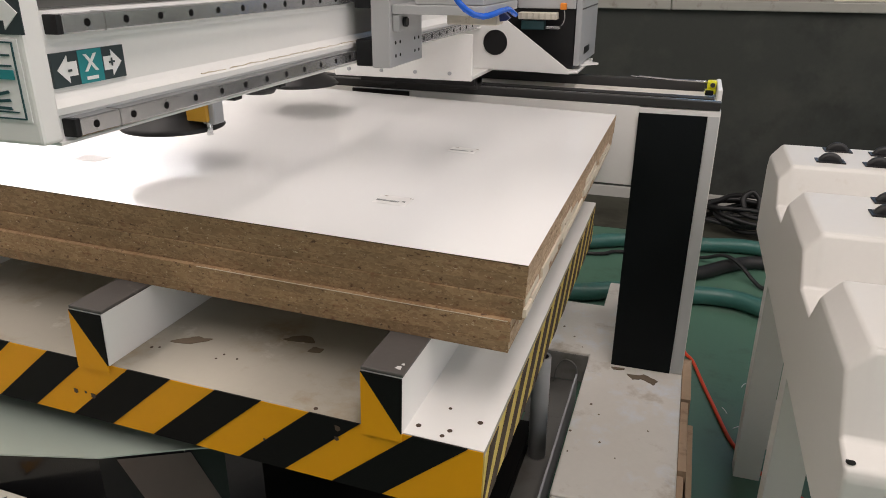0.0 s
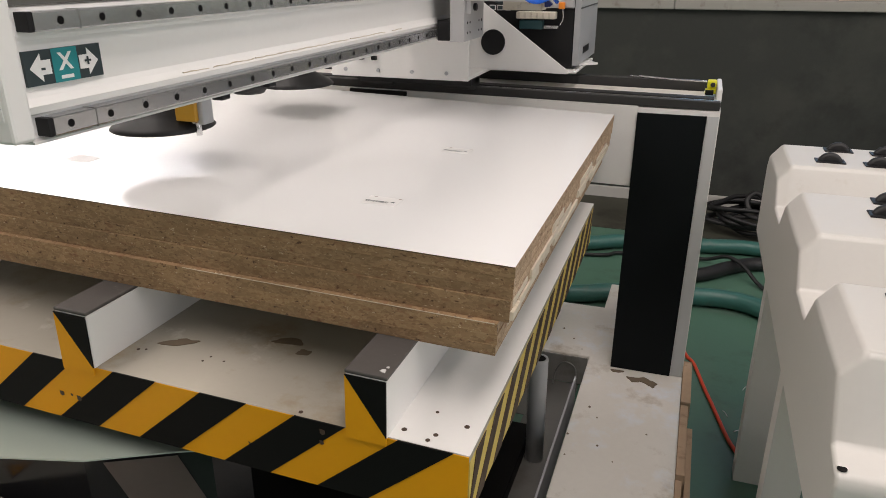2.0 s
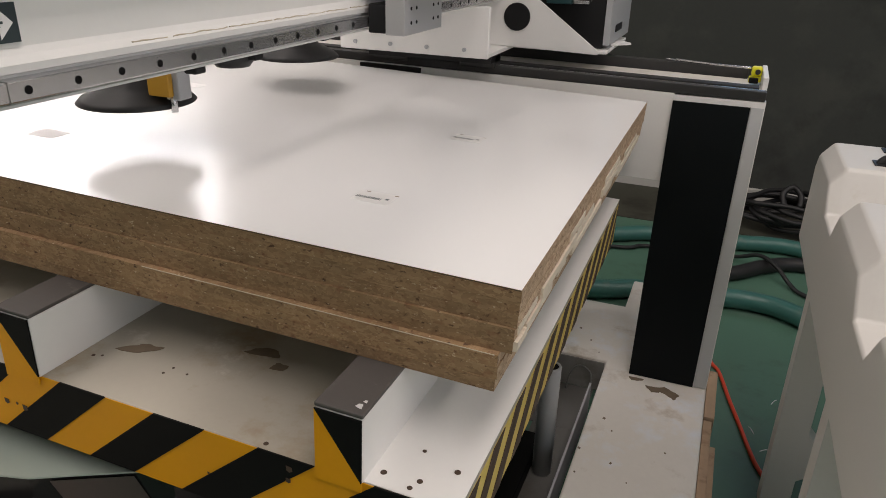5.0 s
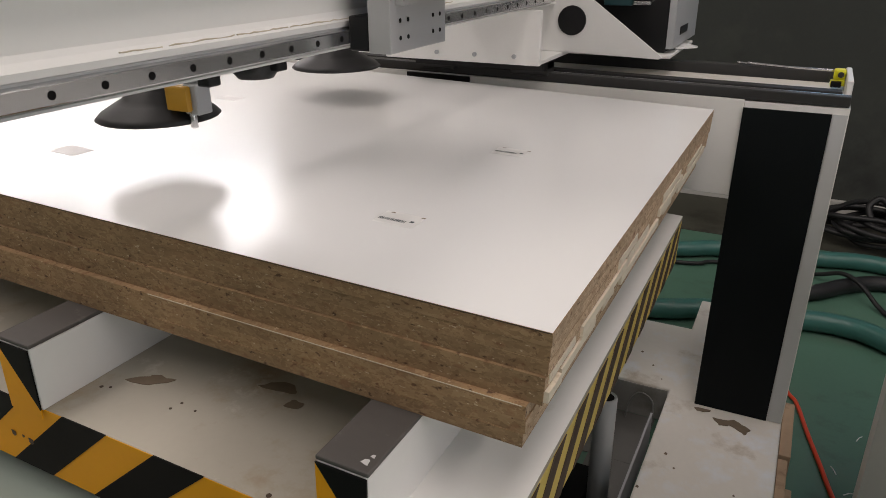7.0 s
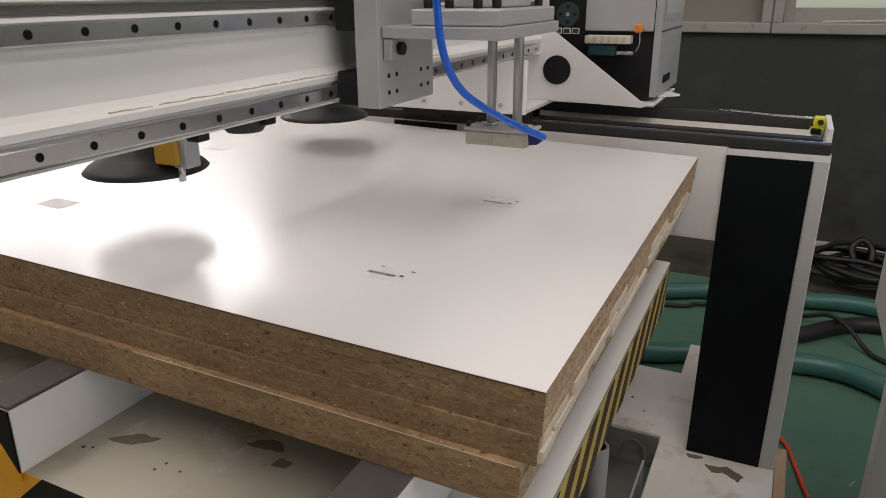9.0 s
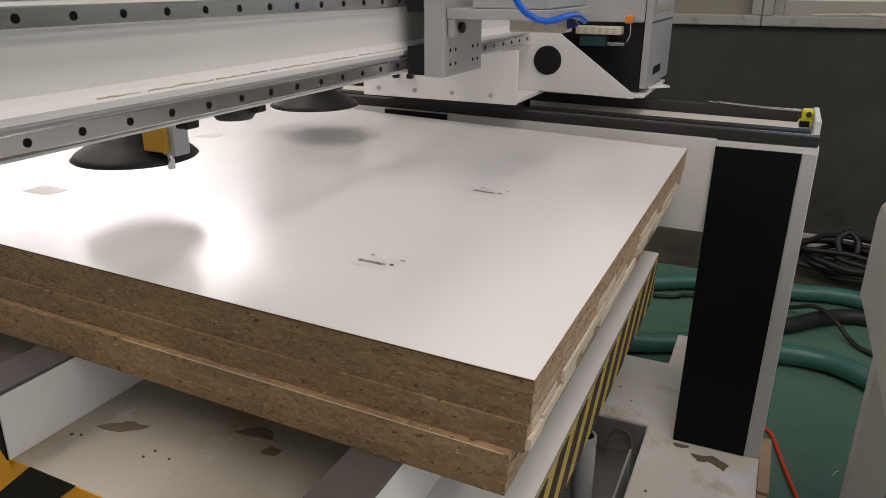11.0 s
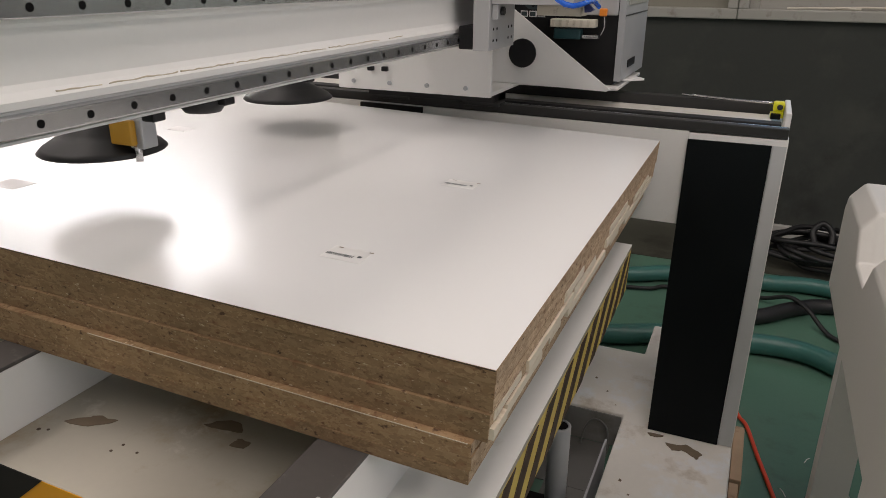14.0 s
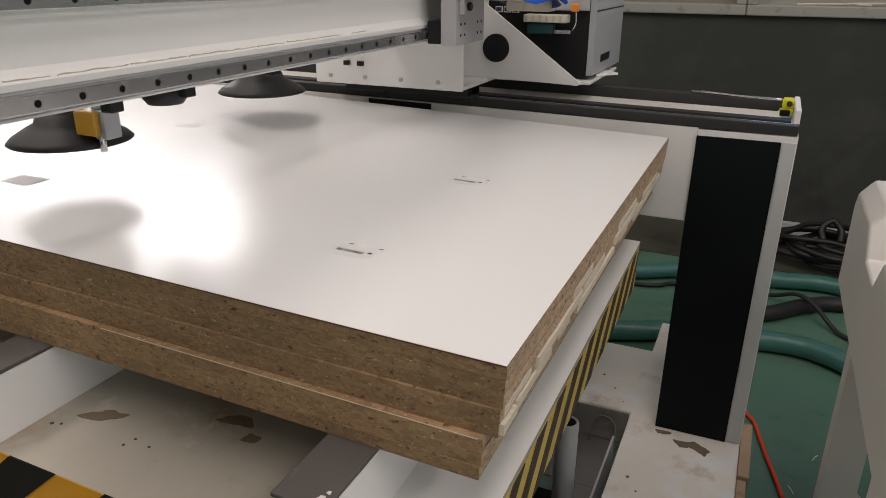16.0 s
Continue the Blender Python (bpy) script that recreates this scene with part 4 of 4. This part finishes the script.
    for y in (0.265, 0.865):
        bm = bmesh.new()
        box(bm, -0.90, -0.645, y - 0.025, y + 0.025, 1.148, 1.19, 0.003)
        part("cup_arm", bm, ALU, g)
    bm = bmesh.new()
    lathe(bm, [(0.012, 0.0), (0.030, 0.003), (0.038, 0.014), (0.036, 0.028), (0.020, 0.034), (0.018, 0.056)], -0.640, 0.325, 1.0655, "z", 28)
    part("buffer", bm, RUBBER, g, "round black rubber buffer")
    bm = bmesh.new()
    box(bm, -0.747, -0.700, 0.222, 0.2345, 1.023, 1.064, 0.003)
    box(bm, -0.753, -0.7205, 0.2345, 0.262, 1.022, 1.062, 0.003)
    s = part("sensor", bm, SENSOR, g, "orange yellow proximity sensor")
    bm = bmesh.new()
    box(bm, -0.720, -0.690, 0.2355, 0.268, 1.016, 1.066, 0.003)
    box(bm, -0.720, -0.706, 0.2355, 0.268, 1.066, 1.118, 0.003)
    part("sensor_bracket", bm, GREY_PAINT, s)
    bm = bmesh.new()
    cylinder(bm, -0.708, 0.240, 0.994, 0.006, 0.0285, "z", 10)
    part("sensor_pin", bm, STEEL, s)
    for x, y in ((-0.60, 0.175), (-0.60, 0.333), (-0.63, 0.62)):
        bm = bmesh.new()
        box(bm, x - 0.012, x + 0.012, y - 0.013, y + 0.013, 1.081, 1.120, 0.003)
        part("bolt_head", bm, PLASTIC, g)
    return g


GANTRY = gantry()


# ---- the label head on the gantry ----
HOSE_LINKS, HOSE_STEP = 30, 0.020
HOSE_DOWN = [(-0.194, 0.208, 0.937), (-0.221, 0.188, 0.954), (-0.245, 0.168, 0.972), (-0.265, 0.133, 1.001), (-0.279, 0.098, 1.037), (-0.289, 0.068, 1.074), (-0.294, 0.043, 1.109), (-0.296, 0.018, 1.151), (-0.295, -0.005, 1.198), (-0.294, -0.017, 1.242), (-0.293, -0.022, 1.276), (-0.292, -0.024, 1.9)]
HOSE_UP = [(-0.179, 0.21, 1.214), (-0.177, 0.14, 1.229), (-0.175, 0.07, 1.229), (-0.181, 0.02, 1.224), (-0.192, -0.01, 1.222), (-0.209, -0.022, 1.227), (-0.228, -0.028, 1.242), (-0.242, -0.031, 1.262), (-0.252, -0.032, 1.30), (-0.258, -0.032, 1.9)]


def label_head():
    t = thing("label_head", "aluminium label head with a press foot and blue hose", "label head")
    bm = bmesh.new()
    box(bm, -0.425, -0.385, 0, 0.187, 1.117, 1.45, 0.002)
    plate = part("carriage_plate", bm, ALU, t, "machined aluminium carriage plate")
    hole = bmesh.new()
    lathe(hole, [(0.0036, -0.001), (0.0036, 0.0006)], 0, 0, 0, "x", 10)
    data = mesh_of("screw_hole", hole, BLACK)
    for y in (0.03, 0.055, 0.14, 0.165):
        for z in (1.139, 1.165, 1.31, 1.335):
            piece("screw_hole", data, plate, (-0.3849, y, z))
    bm = bmesh.new()
    box(bm, -0.4615, -0.426, 0.002, 0.18, 1.119, 1.172, 0.003)
    part("slider_block", bm, PLASTIC, t)
    bm = bmesh.new()
    box(bm, -0.4615, -0.426, 0.002, 0.18, 1.232, 1.29, 0.003)
    part("slider_block", bm, PLASTIC, t)
    bm = bmesh.new()
    box(bm, -0.384, -0.192, 0.010, 0.285, 1.222, 1.240, 0.002)
    part("shelf_plate", bm, ALU, t)
    bm = bmesh.new()
    box(bm, -0.335, -0.194, 0.012, 0.265, 1.2405, 1.264, 0.003)
    part("mount_plate", bm, ALU, t)
    for x, y in ((-0.32, 0.04), (-0.29, 0.05), (-0.24, 0.04), (-0.215, 0.05), (-0.215, 0.24)):
        bm = bmesh.new()
        cylinder(bm, x, y, 1.2645, 0.007, 0.014, "z", 12)
        part("bolt", bm, PLASTIC, t)
    bm = bmesh.new()
    box(bm, -0.32, -0.22, 0.10, 0.22, 1.2645, 1.46, 0.004)
    part("air_cylinder", bm, ALU, t)
    bm = bmesh.new()
    box(bm, -0.384, -0.370, 0.014, 0.06, 1.188, 1.2215, 0.002)
    mount = part("sensor_mount", bm, ALU, t)
    bm = bmesh.new()
    cylinder(bm, -0.369, 0.038, 1.206, 0.010, 0.008, "x", 14)
    part("sensor_eye", bm, PLASTIC, mount)
    # the foot with its rods and hose goes up and down
    bm = bmesh.new()
    box(bm, -0.337, -0.222, 0.217, 0.282, 0.002, 0.027, 0.003)
    foot = part("press_foot", bm, BEIGE, t, "beige label press foot")
    bm = bmesh.new()
    box(bm, -0.339, -0.215, 0.215, 0.284, 0.0275, 0.034, 0.002)
    part("foot_plate", bm, ALU, foot)
    for x, y in ((-0.333, 0.222), (-0.333, 0.277), (-0.225, 0.277), (-0.225, 0.222)):
        bm = bmesh.new()
        cylinder(bm, x, y, 0.034, 0.0045, 0.009, "z", 10)
        part("bolt", bm, PLASTIC, foot)
    for x in (-0.298, -0.249):
        bm = bmesh.new()
        cylinder(bm, x, 0.246, 0.034, 0.0085, 0.46, "z", 18)
        part("guide_rod", bm, ROD_STEEL, foot, "brushed steel guide rod")
        bm = bmesh.new()
        cylinder(bm, x, 0.246, 0.0345, 0.013, 0.006, "z", 16)
        part("rod_collar", bm, STEEL, foot)
    bm = bmesh.new()
    prism(bm, [(-0.212, 0.012), (-0.197, 0.014), (-0.190, 0.020), (-0.203, 0.032), (-0.214, 0.030)], "y", 0.204, 0.219)
    part("hose_fitting", bm, NAVY, foot)
    # the air hose bends, so it is a chain of short rigid links
    links = []
    bm = bmesh.new()
    rad, n = 0.0058, HOSE_STEP
    lathe(bm, [(0.3 * rad, -0.9 * rad), (0.8 * rad, -0.6 * rad), (rad, 0), (rad, n), (0.8 * rad, n + 0.6 * rad), (0.3 * rad, n + 0.9 * rad)], 0, 0, 0, "z", 12)
    data = mesh_of("hose_segment", bm, BLUE)
    for k in range(HOSE_LINKS):
        links.append(piece("hose_segment", data, t, (0, 0, 0)))
    return t, foot, links


def along_line(points, count, step):
    """Points at equal steps along a line through the given points."""
    pts = [Vector(p) for p in points]
    out, left, i, at = [pts[0]], step, 0, pts[0]
    while len(out) < count:
        d = (pts[i + 1] - at).length
        if d >= left:
            at = at.lerp(pts[i + 1], left / d)
            out.append(at)
            left = step
        else:
            left -= d
            i += 1
            at = pts[i]
    return out


HEAD, FOOT, HOSE = label_head()


# ---- the roller table beside the stack ----
def roller_table():
    t = thing("roller_table", "white cast roller table with black castor rollers", "roller table")
    xe, xt, xr = 0.434, 0.462, 2.3
    ridges = [(-0.008, 0.23), (0.45, 0.738), (0.965, 1.215)]
    low = 0.755

    def outline(cap):
        """The table's cross section along y at the given ridge height."""
        pts = [(-0.11, 0.58), (-0.11, 0.712), (-0.104, 0.725), (-0.055, 0.737)]
        for i, (a, b) in enumerate(ridges):
            if i:
                pts += [(a - 0.05, low)]
            pts += [(a, cap - 0.004), (a + 0.012, cap), (b - 0.012, cap), (b, cap - 0.004)]
            if i < 2:
                pts += [(b + 0.05, low)]
        pts += [(1.24, 0.78), (1.24, 0.58)]
        return pts

    bm = bmesh.new()
    rows = []
    for x, cap in ((xe, 0.815), (xt, 0.850), (xr, 0.850)):
        rows.append([bm.verts.new((x, y, z)) for y, z in outline(cap)])
    for lo, hi in zip(rows, rows[1:]):
        for i in range(len(lo)):
            j = (i + 1) % len(lo)
            bm.faces.new((lo[i], lo[j], hi[j], hi[i]))
    bm.faces.new(rows[0]), bm.faces.new(rows[-1])
    for fc in bm.faces:
        fc.smooth = True
    top = part("table_top", bm, CASTING, t, "white painted ridged table top")
    round_off = top.modifiers.new("rounded", "BEVEL")
    round_off.width, round_off.segments, round_off.limit_method, round_off.angle_limit, round_off.harden_normals = 0.007, 3, "ANGLE", radians(15), True
    bm = bmesh.new()
    lathe(bm, [(0.006, 0), (0.006, 0.001)], 0.443, -0.094, 0.7275, "z", 14)
    part("bolt_hole", bm, BLACK, top)
    for y in (0.0, 0.47, 0.96):
        for x, s in ((0.455, 1), (1.97, -1)):
            bm = bmesh.new()
            prism(bm, [(x, FLOOR), (x + 0.072 * s, FLOOR), (x + 0.072 * s, 0.012), (x + 0.110 * s, 0.045), (x + 0.110 * s, 0.12), (x + 0.074 * s, 0.16), (x + 0.074 * s, 0.585), (x, 0.585)], "y", y, y + 0.06)
            part("leg", bm, CASTING, t)
        bm = bmesh.new()
        box(bm, 0.5655, 1.8595, y + 0.012, y + 0.052, 0.055, 0.115, 0.004)
        part("stretcher", bm, CASTING, t)
    plate = bmesh.new()
    box(plate, -0.034, 0.034, -0.022, 0.022, 0.0, 0.003, 0.001)
    plate_mesh = mesh_of("roller_plate", plate, PLASTIC)
    wheel = bmesh.new()
    lathe(wheel, [(0.022, -0.010), (0.029, -0.008), (0.030, 0.0), (0.029, 0.008), (0.022, 0.010)], 0, 0, -0.007, "y", 32)
    wheel_mesh = mesh_of("roller", wheel, RUBBER)
    for spots in (((0.592, 1.165), (0.556, 1.035), (0.70, 1.15), (0.665, 1.025), (0.80, 1.15), (0.77, 1.02), (0.93, 1.15), (0.93, 1.02)),
                  ((0.624, 0.70), (0.602, 0.605), (0.62, 0.52), (0.72, 0.69), (0.70, 0.60), (0.84, 0.66)),
                  ((0.553, 0.172), (0.565, 0.045), (0.72, 0.16), (0.72, 0.03), (0.87, 0.10))):
        for x, y in spots:
            r = piece("roller_plate", plate_mesh, t, (x, y, 0.850))
            piece("roller", wheel_mesh, r, (0, 0, 0))


roller_table()


# ---- loose things round the machine ----
def pipe_post():
    t = thing("pipe_post", "pale grey steel post with black plug on the floor", "post", (-0.118, 0.865, FLOOR))
    bm = bmesh.new()
    lathe(bm, [(0.020, 0.10), (0.020, 0.355), (0.026, 0.355), (0.027, 0.352), (0.027, 0.0), (0.02, 0.0)], 0, 0, 0, "z", 28)
    part("pipe", bm, GREY_PAINT, t)
    bm = bmesh.new()
    lathe(bm, [(0.0195, 0.348), (0.0195, 0.3535)], 0, 0, 0, "z", 20)
    part("plug", bm, BLACK, t)


pipe_post()


bm = bmesh.new()
tube(bm, [(-0.145, 1.30, FLOOR + 0.006), (-0.14, 1.318, FLOOR + 0.05), (-0.12, 1.327, FLOOR + 0.083), (-0.09, 1.327, FLOOR + 0.083), (-0.068, 1.318, FLOOR + 0.06), (-0.062, 1.29, FLOOR + 0.006)], 0.003, 8)
solid("wire_loop", bm, TUB, "thin dull grey wire loop leaning on the base", "wire")

# dark sheet added where the floor is only in shade
bm = bmesh.new()
box(bm, -1.2, -0.058, 1.085, 1.330, FLOOR, FLOOR + 0.003)
solid("floor_plate", bm, SHADE_STEEL, "dark sheet for the shaded floor before the cross base", "plate")

bm = bmesh.new()
box(bm, -0.2, -0.058, -0.3, 1.08, FLOOR, FLOOR + 0.006)
solid("floor_plate", bm, SHADE_STEEL, "dirty grey steel plate on the floor beside the base", "plate")

for k, (x0, x1, y0, y1, z1) in enumerate(((0.290, 0.308, 0.3, 0.79, -0.01), (0.290, 0.314, 0.80, 1.16, 0.0), (0.290, 0.320, 1.17, 1.44, 0.005), (0.3155, 0.332, 0.62, 1.08, -0.03))):
    bm = bmesh.new()
    box(bm, x0, x1, y0, y1, FLOOR, z1, 0.002)
    solid("timber_strip", bm, TIMBER, "raw timber strip on edge against the steel base", "timber", group="timber strips along the base")


def floor_line(name, points, r, mat, label, category, ribs=0.0, smooth=10, steps=12):
    bm = bmesh.new()
    tube(bm, points, r, steps, smooth, ribs)
    return solid(name, bm, mat, label, category)


F = FLOOR
floor_line("dust_hose", [(-1.2, 1.9, F + 0.042), (-0.5, 1.93, F + 0.042), (-0.18, 2.02, F + 0.042), (0.0, 2.10, F + 0.042), (0.3, 2.155, F + 0.042), (0.45, 2.17, F + 0.042), (0.59, 2.12, F + 0.042), (0.95, 1.85, F + 0.042), (1.6, 1.6, F + 0.042)], 0.04, HOSE_GREEN, "green ribbed dust hose lying on the floor", "hose", 0.03, 30, 14)
floor_line("dust_hose", [(-1.4, 2.4, F + 0.04), (-0.35, 2.64, F + 0.04), (-0.05, 2.77, F + 0.04), (0.35, 2.83, F + 0.04), (0.52, 2.87, F + 0.04), (0.68, 2.86, F + 0.04), (1.2, 2.75, F + 0.04), (2.0, 2.6, F + 0.04)], 0.037, HOSE_GREEN, "green ribbed dust hose lying on the floor", "hose", 0.03, 30, 14)
floor_line("black_hose", [(0.12, 2.36, F + 0.034), (0.34, 2.44, F + 0.034), (0.48, 2.58, F + 0.034), (0.62, 2.67, F + 0.034), (0.85, 2.66, F + 0.034), (1.1, 2.5, F + 0.034), (1.5, 2.3, F + 0.034)], 0.033, RUBBER, "thick black hose on the floor", "hose")
floor_line("black_cable", [(-1.0, 2.5, F + 0.012), (-0.21, 2.585, F + 0.012), (-0.06, 2.66, F + 0.012), (0.2, 2.72, F + 0.012), (0.36, 2.69, F + 0.02), (0.46, 2.61, F + 0.076), (0.53, 2.53, F + 0.07), (0.60, 2.45, F + 0.02), (0.66, 2.38, F + 0.012), (0.9, 2.2, F + 0.012), (1.5, 1.95, F + 0.012)], 0.0095, RUBBER, "thin black cable over the hoses", "cable")
floor_line("orange_cable", [(0.27, 1.80, F + 0.007), (0.304, 1.668, F + 0.007), (0.333, 1.61, F + 0.007), (0.368, 1.46, F + 0.007), (0.397, 1.345, F + 0.007), (0.453, 1.13, F + 0.007), (0.515, 1.01, F + 0.007), (0.56, 0.97, F + 0.007), (0.65, 0.9, F + 0.007), (0.9, 0.8, F + 0.007)], 0.0065, RED_CABLE, "orange red cable on the green floor", "cable")
rng = random.Random(11)
pts = []
for k in range(64):
    a = k * 0.62
    rr = 0.19 + 0.04 * math.sin(k * 1.7) + rng.uniform(-0.02, 0.02)
    pts.append((0.63 + 1.25 * rr * math.cos(a), 3.27 + 0.9 * rr * math.sin(a), F + 0.019 + 0.0020 * k + 0.03 * abs(math.sin(k * 0.9))))
floor_line("cable_coil", pts, 0.013, RUBBER, "heap of coiled black cable by the wall", "cable", 0, 5, 8)
floor_line("cable_loop", [(0.59, 3.34, F + 0.10), (0.575, 3.38, F + 0.15), (0.62, 3.4, F + 0.19), (0.665, 3.38, F + 0.15), (0.665, 3.34, F + 0.10)], 0.016, RUBBER, "standing loop of black cable on the coil", "cable")
for x, y, a in ((0.48, 1.22, 0.5), (0.44, 1.31, 2.0), (0.51, 1.5, 1.1)):
    bm = bmesh.new()
    u, v = 0.018 * math.cos(a), 0.018 * math.sin(a)
    tube(bm, [(x - u, y - v, F + 0.0015), (x, y + 0.006, F + 0.0015), (x + u, y + v, F + 0.0015)], 0.0015, 6)
    solid("plastic_shred", bm, PAPER, "white plastic shred on the green floor", "shred", group="shreds on the floor")


def cabinet():
    """The low control cabinet in front of the lift table."""
    t = thing("control_cabinet", "grey green topped cabinet with glossy black front", "cabinet", (0, 0, 0))
    out = [(-0.53, -0.068), (-0.50, 0.0), (-1.5, 0.0), (-1.5, -0.39), (-0.892, -0.214), (-0.722, -0.167), (-0.647, -0.126), (-0.583, -0.092)]
    bm = bmesh.new()
    prism(bm, out, "z", FLOOR, 0.4965)
    part("body", bm, GLOSS, t, "glossy black sheet sides")
    bm = bmesh.new()
    prism(bm, out, "z", 0.497, 0.50)
    part("top", bm, SAGE, t, "grey green sheet top")
    # a grey band on the dark front, painted in for a blurred reflection
    bm = bmesh.new()
    a, b = Vector((-0.722, -0.167)), Vector((-0.583, -0.092))
    side = Vector((b.y - a.y, a.x - b.x)).normalized() * 0.003
    lo = a.lerp(b, 0.2) + side
    hi = a.lerp(b, 1.0) + side
    bm.faces.new([bm.verts.new(p) for p in ((lo.x, lo.y, 0.494), (lo.x + 0.10, lo.y + 0.054, 0.2), (hi.x + 0.10, hi.y + 0.054, 0.2), (hi.x, hi.y, 0.494))])
    bmesh.ops.solidify(bm, geom=bm.faces[:], thickness=0.004)
    part("print", bm, PINK_GREY, t, "soft grey band for a blurred reflection")


cabinet()


def plinth():
    """The lower cream box beside the cabinet, with a warning sign on its sloping lid."""
    t = thing("junction_box", "cream steel junction box with a yellow warning triangle", "junction box")
    out = [(-1.5, -0.60), (-1.5, -0.40), (-0.955, -0.225), (-0.72, -0.232), (-0.64, -0.32), (-0.64, -0.60)]
    bm = bmesh.new()
    prism(bm, out, "z", FLOOR, 0.43)
    part("body", bm, CREAM_BOX, t)
    bm = bmesh.new()
    prism(bm, [(-0.90, -0.285), (-0.845, -0.285), (-0.8725, -0.237)], "z", 0.4302, 0.4308)
    s = part("warning_sign", bm, INK, t)
    bm = bmesh.new()
    prism(bm, [(-0.894, -0.2815), (-0.851, -0.2815), (-0.8725, -0.244)], "z", 0.431, 0.4314)
    part("sign_field", bm, YELLOW, s)


plinth()


# ---- what moves ----
def motions():
    slide = [(0, 0.0), (15.55, 0.0), (15.7, -0.012), (15.8, -0.035), (15.9, -0.068), (16.0, -0.105)]
    walk(GANTRY, [(t, pose(x, 0, 0)) for t, x in slide])
    along = [(0, 0.413), (0.25, 0.49), (0.5, 0.60), (0.75, 0.715), (1.0, 0.815), (1.25, 0.875), (1.5, 0.915), (2.0, 0.962), (2.5, 0.985), (3.0, 0.995), (3.7, 1.0), (4.1, 0.96), (4.7, 0.68), (5.3, 0.38), (5.6, 0.344), (6.0, 0.342), (9.9, 0.342), (10.3, 0.38), (10.8, 0.54), (11.0, 0.61), (11.5, 0.80), (12.0, 0.93), (12.5, 0.973), (13.0, 0.99), (13.5, 1.005), (14.0, 1.01), (15.55, 1.01)]
    rows = [(t, pose(0, y, 0)) for t, y in along] + [(t, pose(x, 1.01, 0)) for t, x in slide[2:]]
    walk(HEAD, rows)
    up = 1.187
    lift = [(0, up), (7.05, up), (7.2, 1.130), (7.3, 1.082), (7.4, 1.015), (7.5, 0.968), (7.6, 0.924), (7.7, 0.910), (8.5, 0.910), (8.6, 0.916), (8.7, 0.928), (8.9, 0.985), (9.2, 1.11), (9.4, 1.172), (9.6, up), (16, up)]
    walk(FOOT, [(t, pose(0, 0, z)) for t, z in lift])
    low, high = along_line(HOSE_DOWN, HOSE_LINKS + 1, HOSE_STEP), along_line(HOSE_UP, HOSE_LINKS + 1, HOSE_STEP)
    for k, link in enumerate(HOSE):
        rows = []
        for t, z in lift:
            s = (z - 0.910) / (up - 0.910)
            a, b = low[k].lerp(high[k], s), low[k + 1].lerp(high[k + 1], s)
            rows.append((t, Matrix.Translation(a) @ Vector((0, 0, 1)).rotation_difference(b - a).to_matrix().to_4x4()))
        walk(link, rows)


motions()
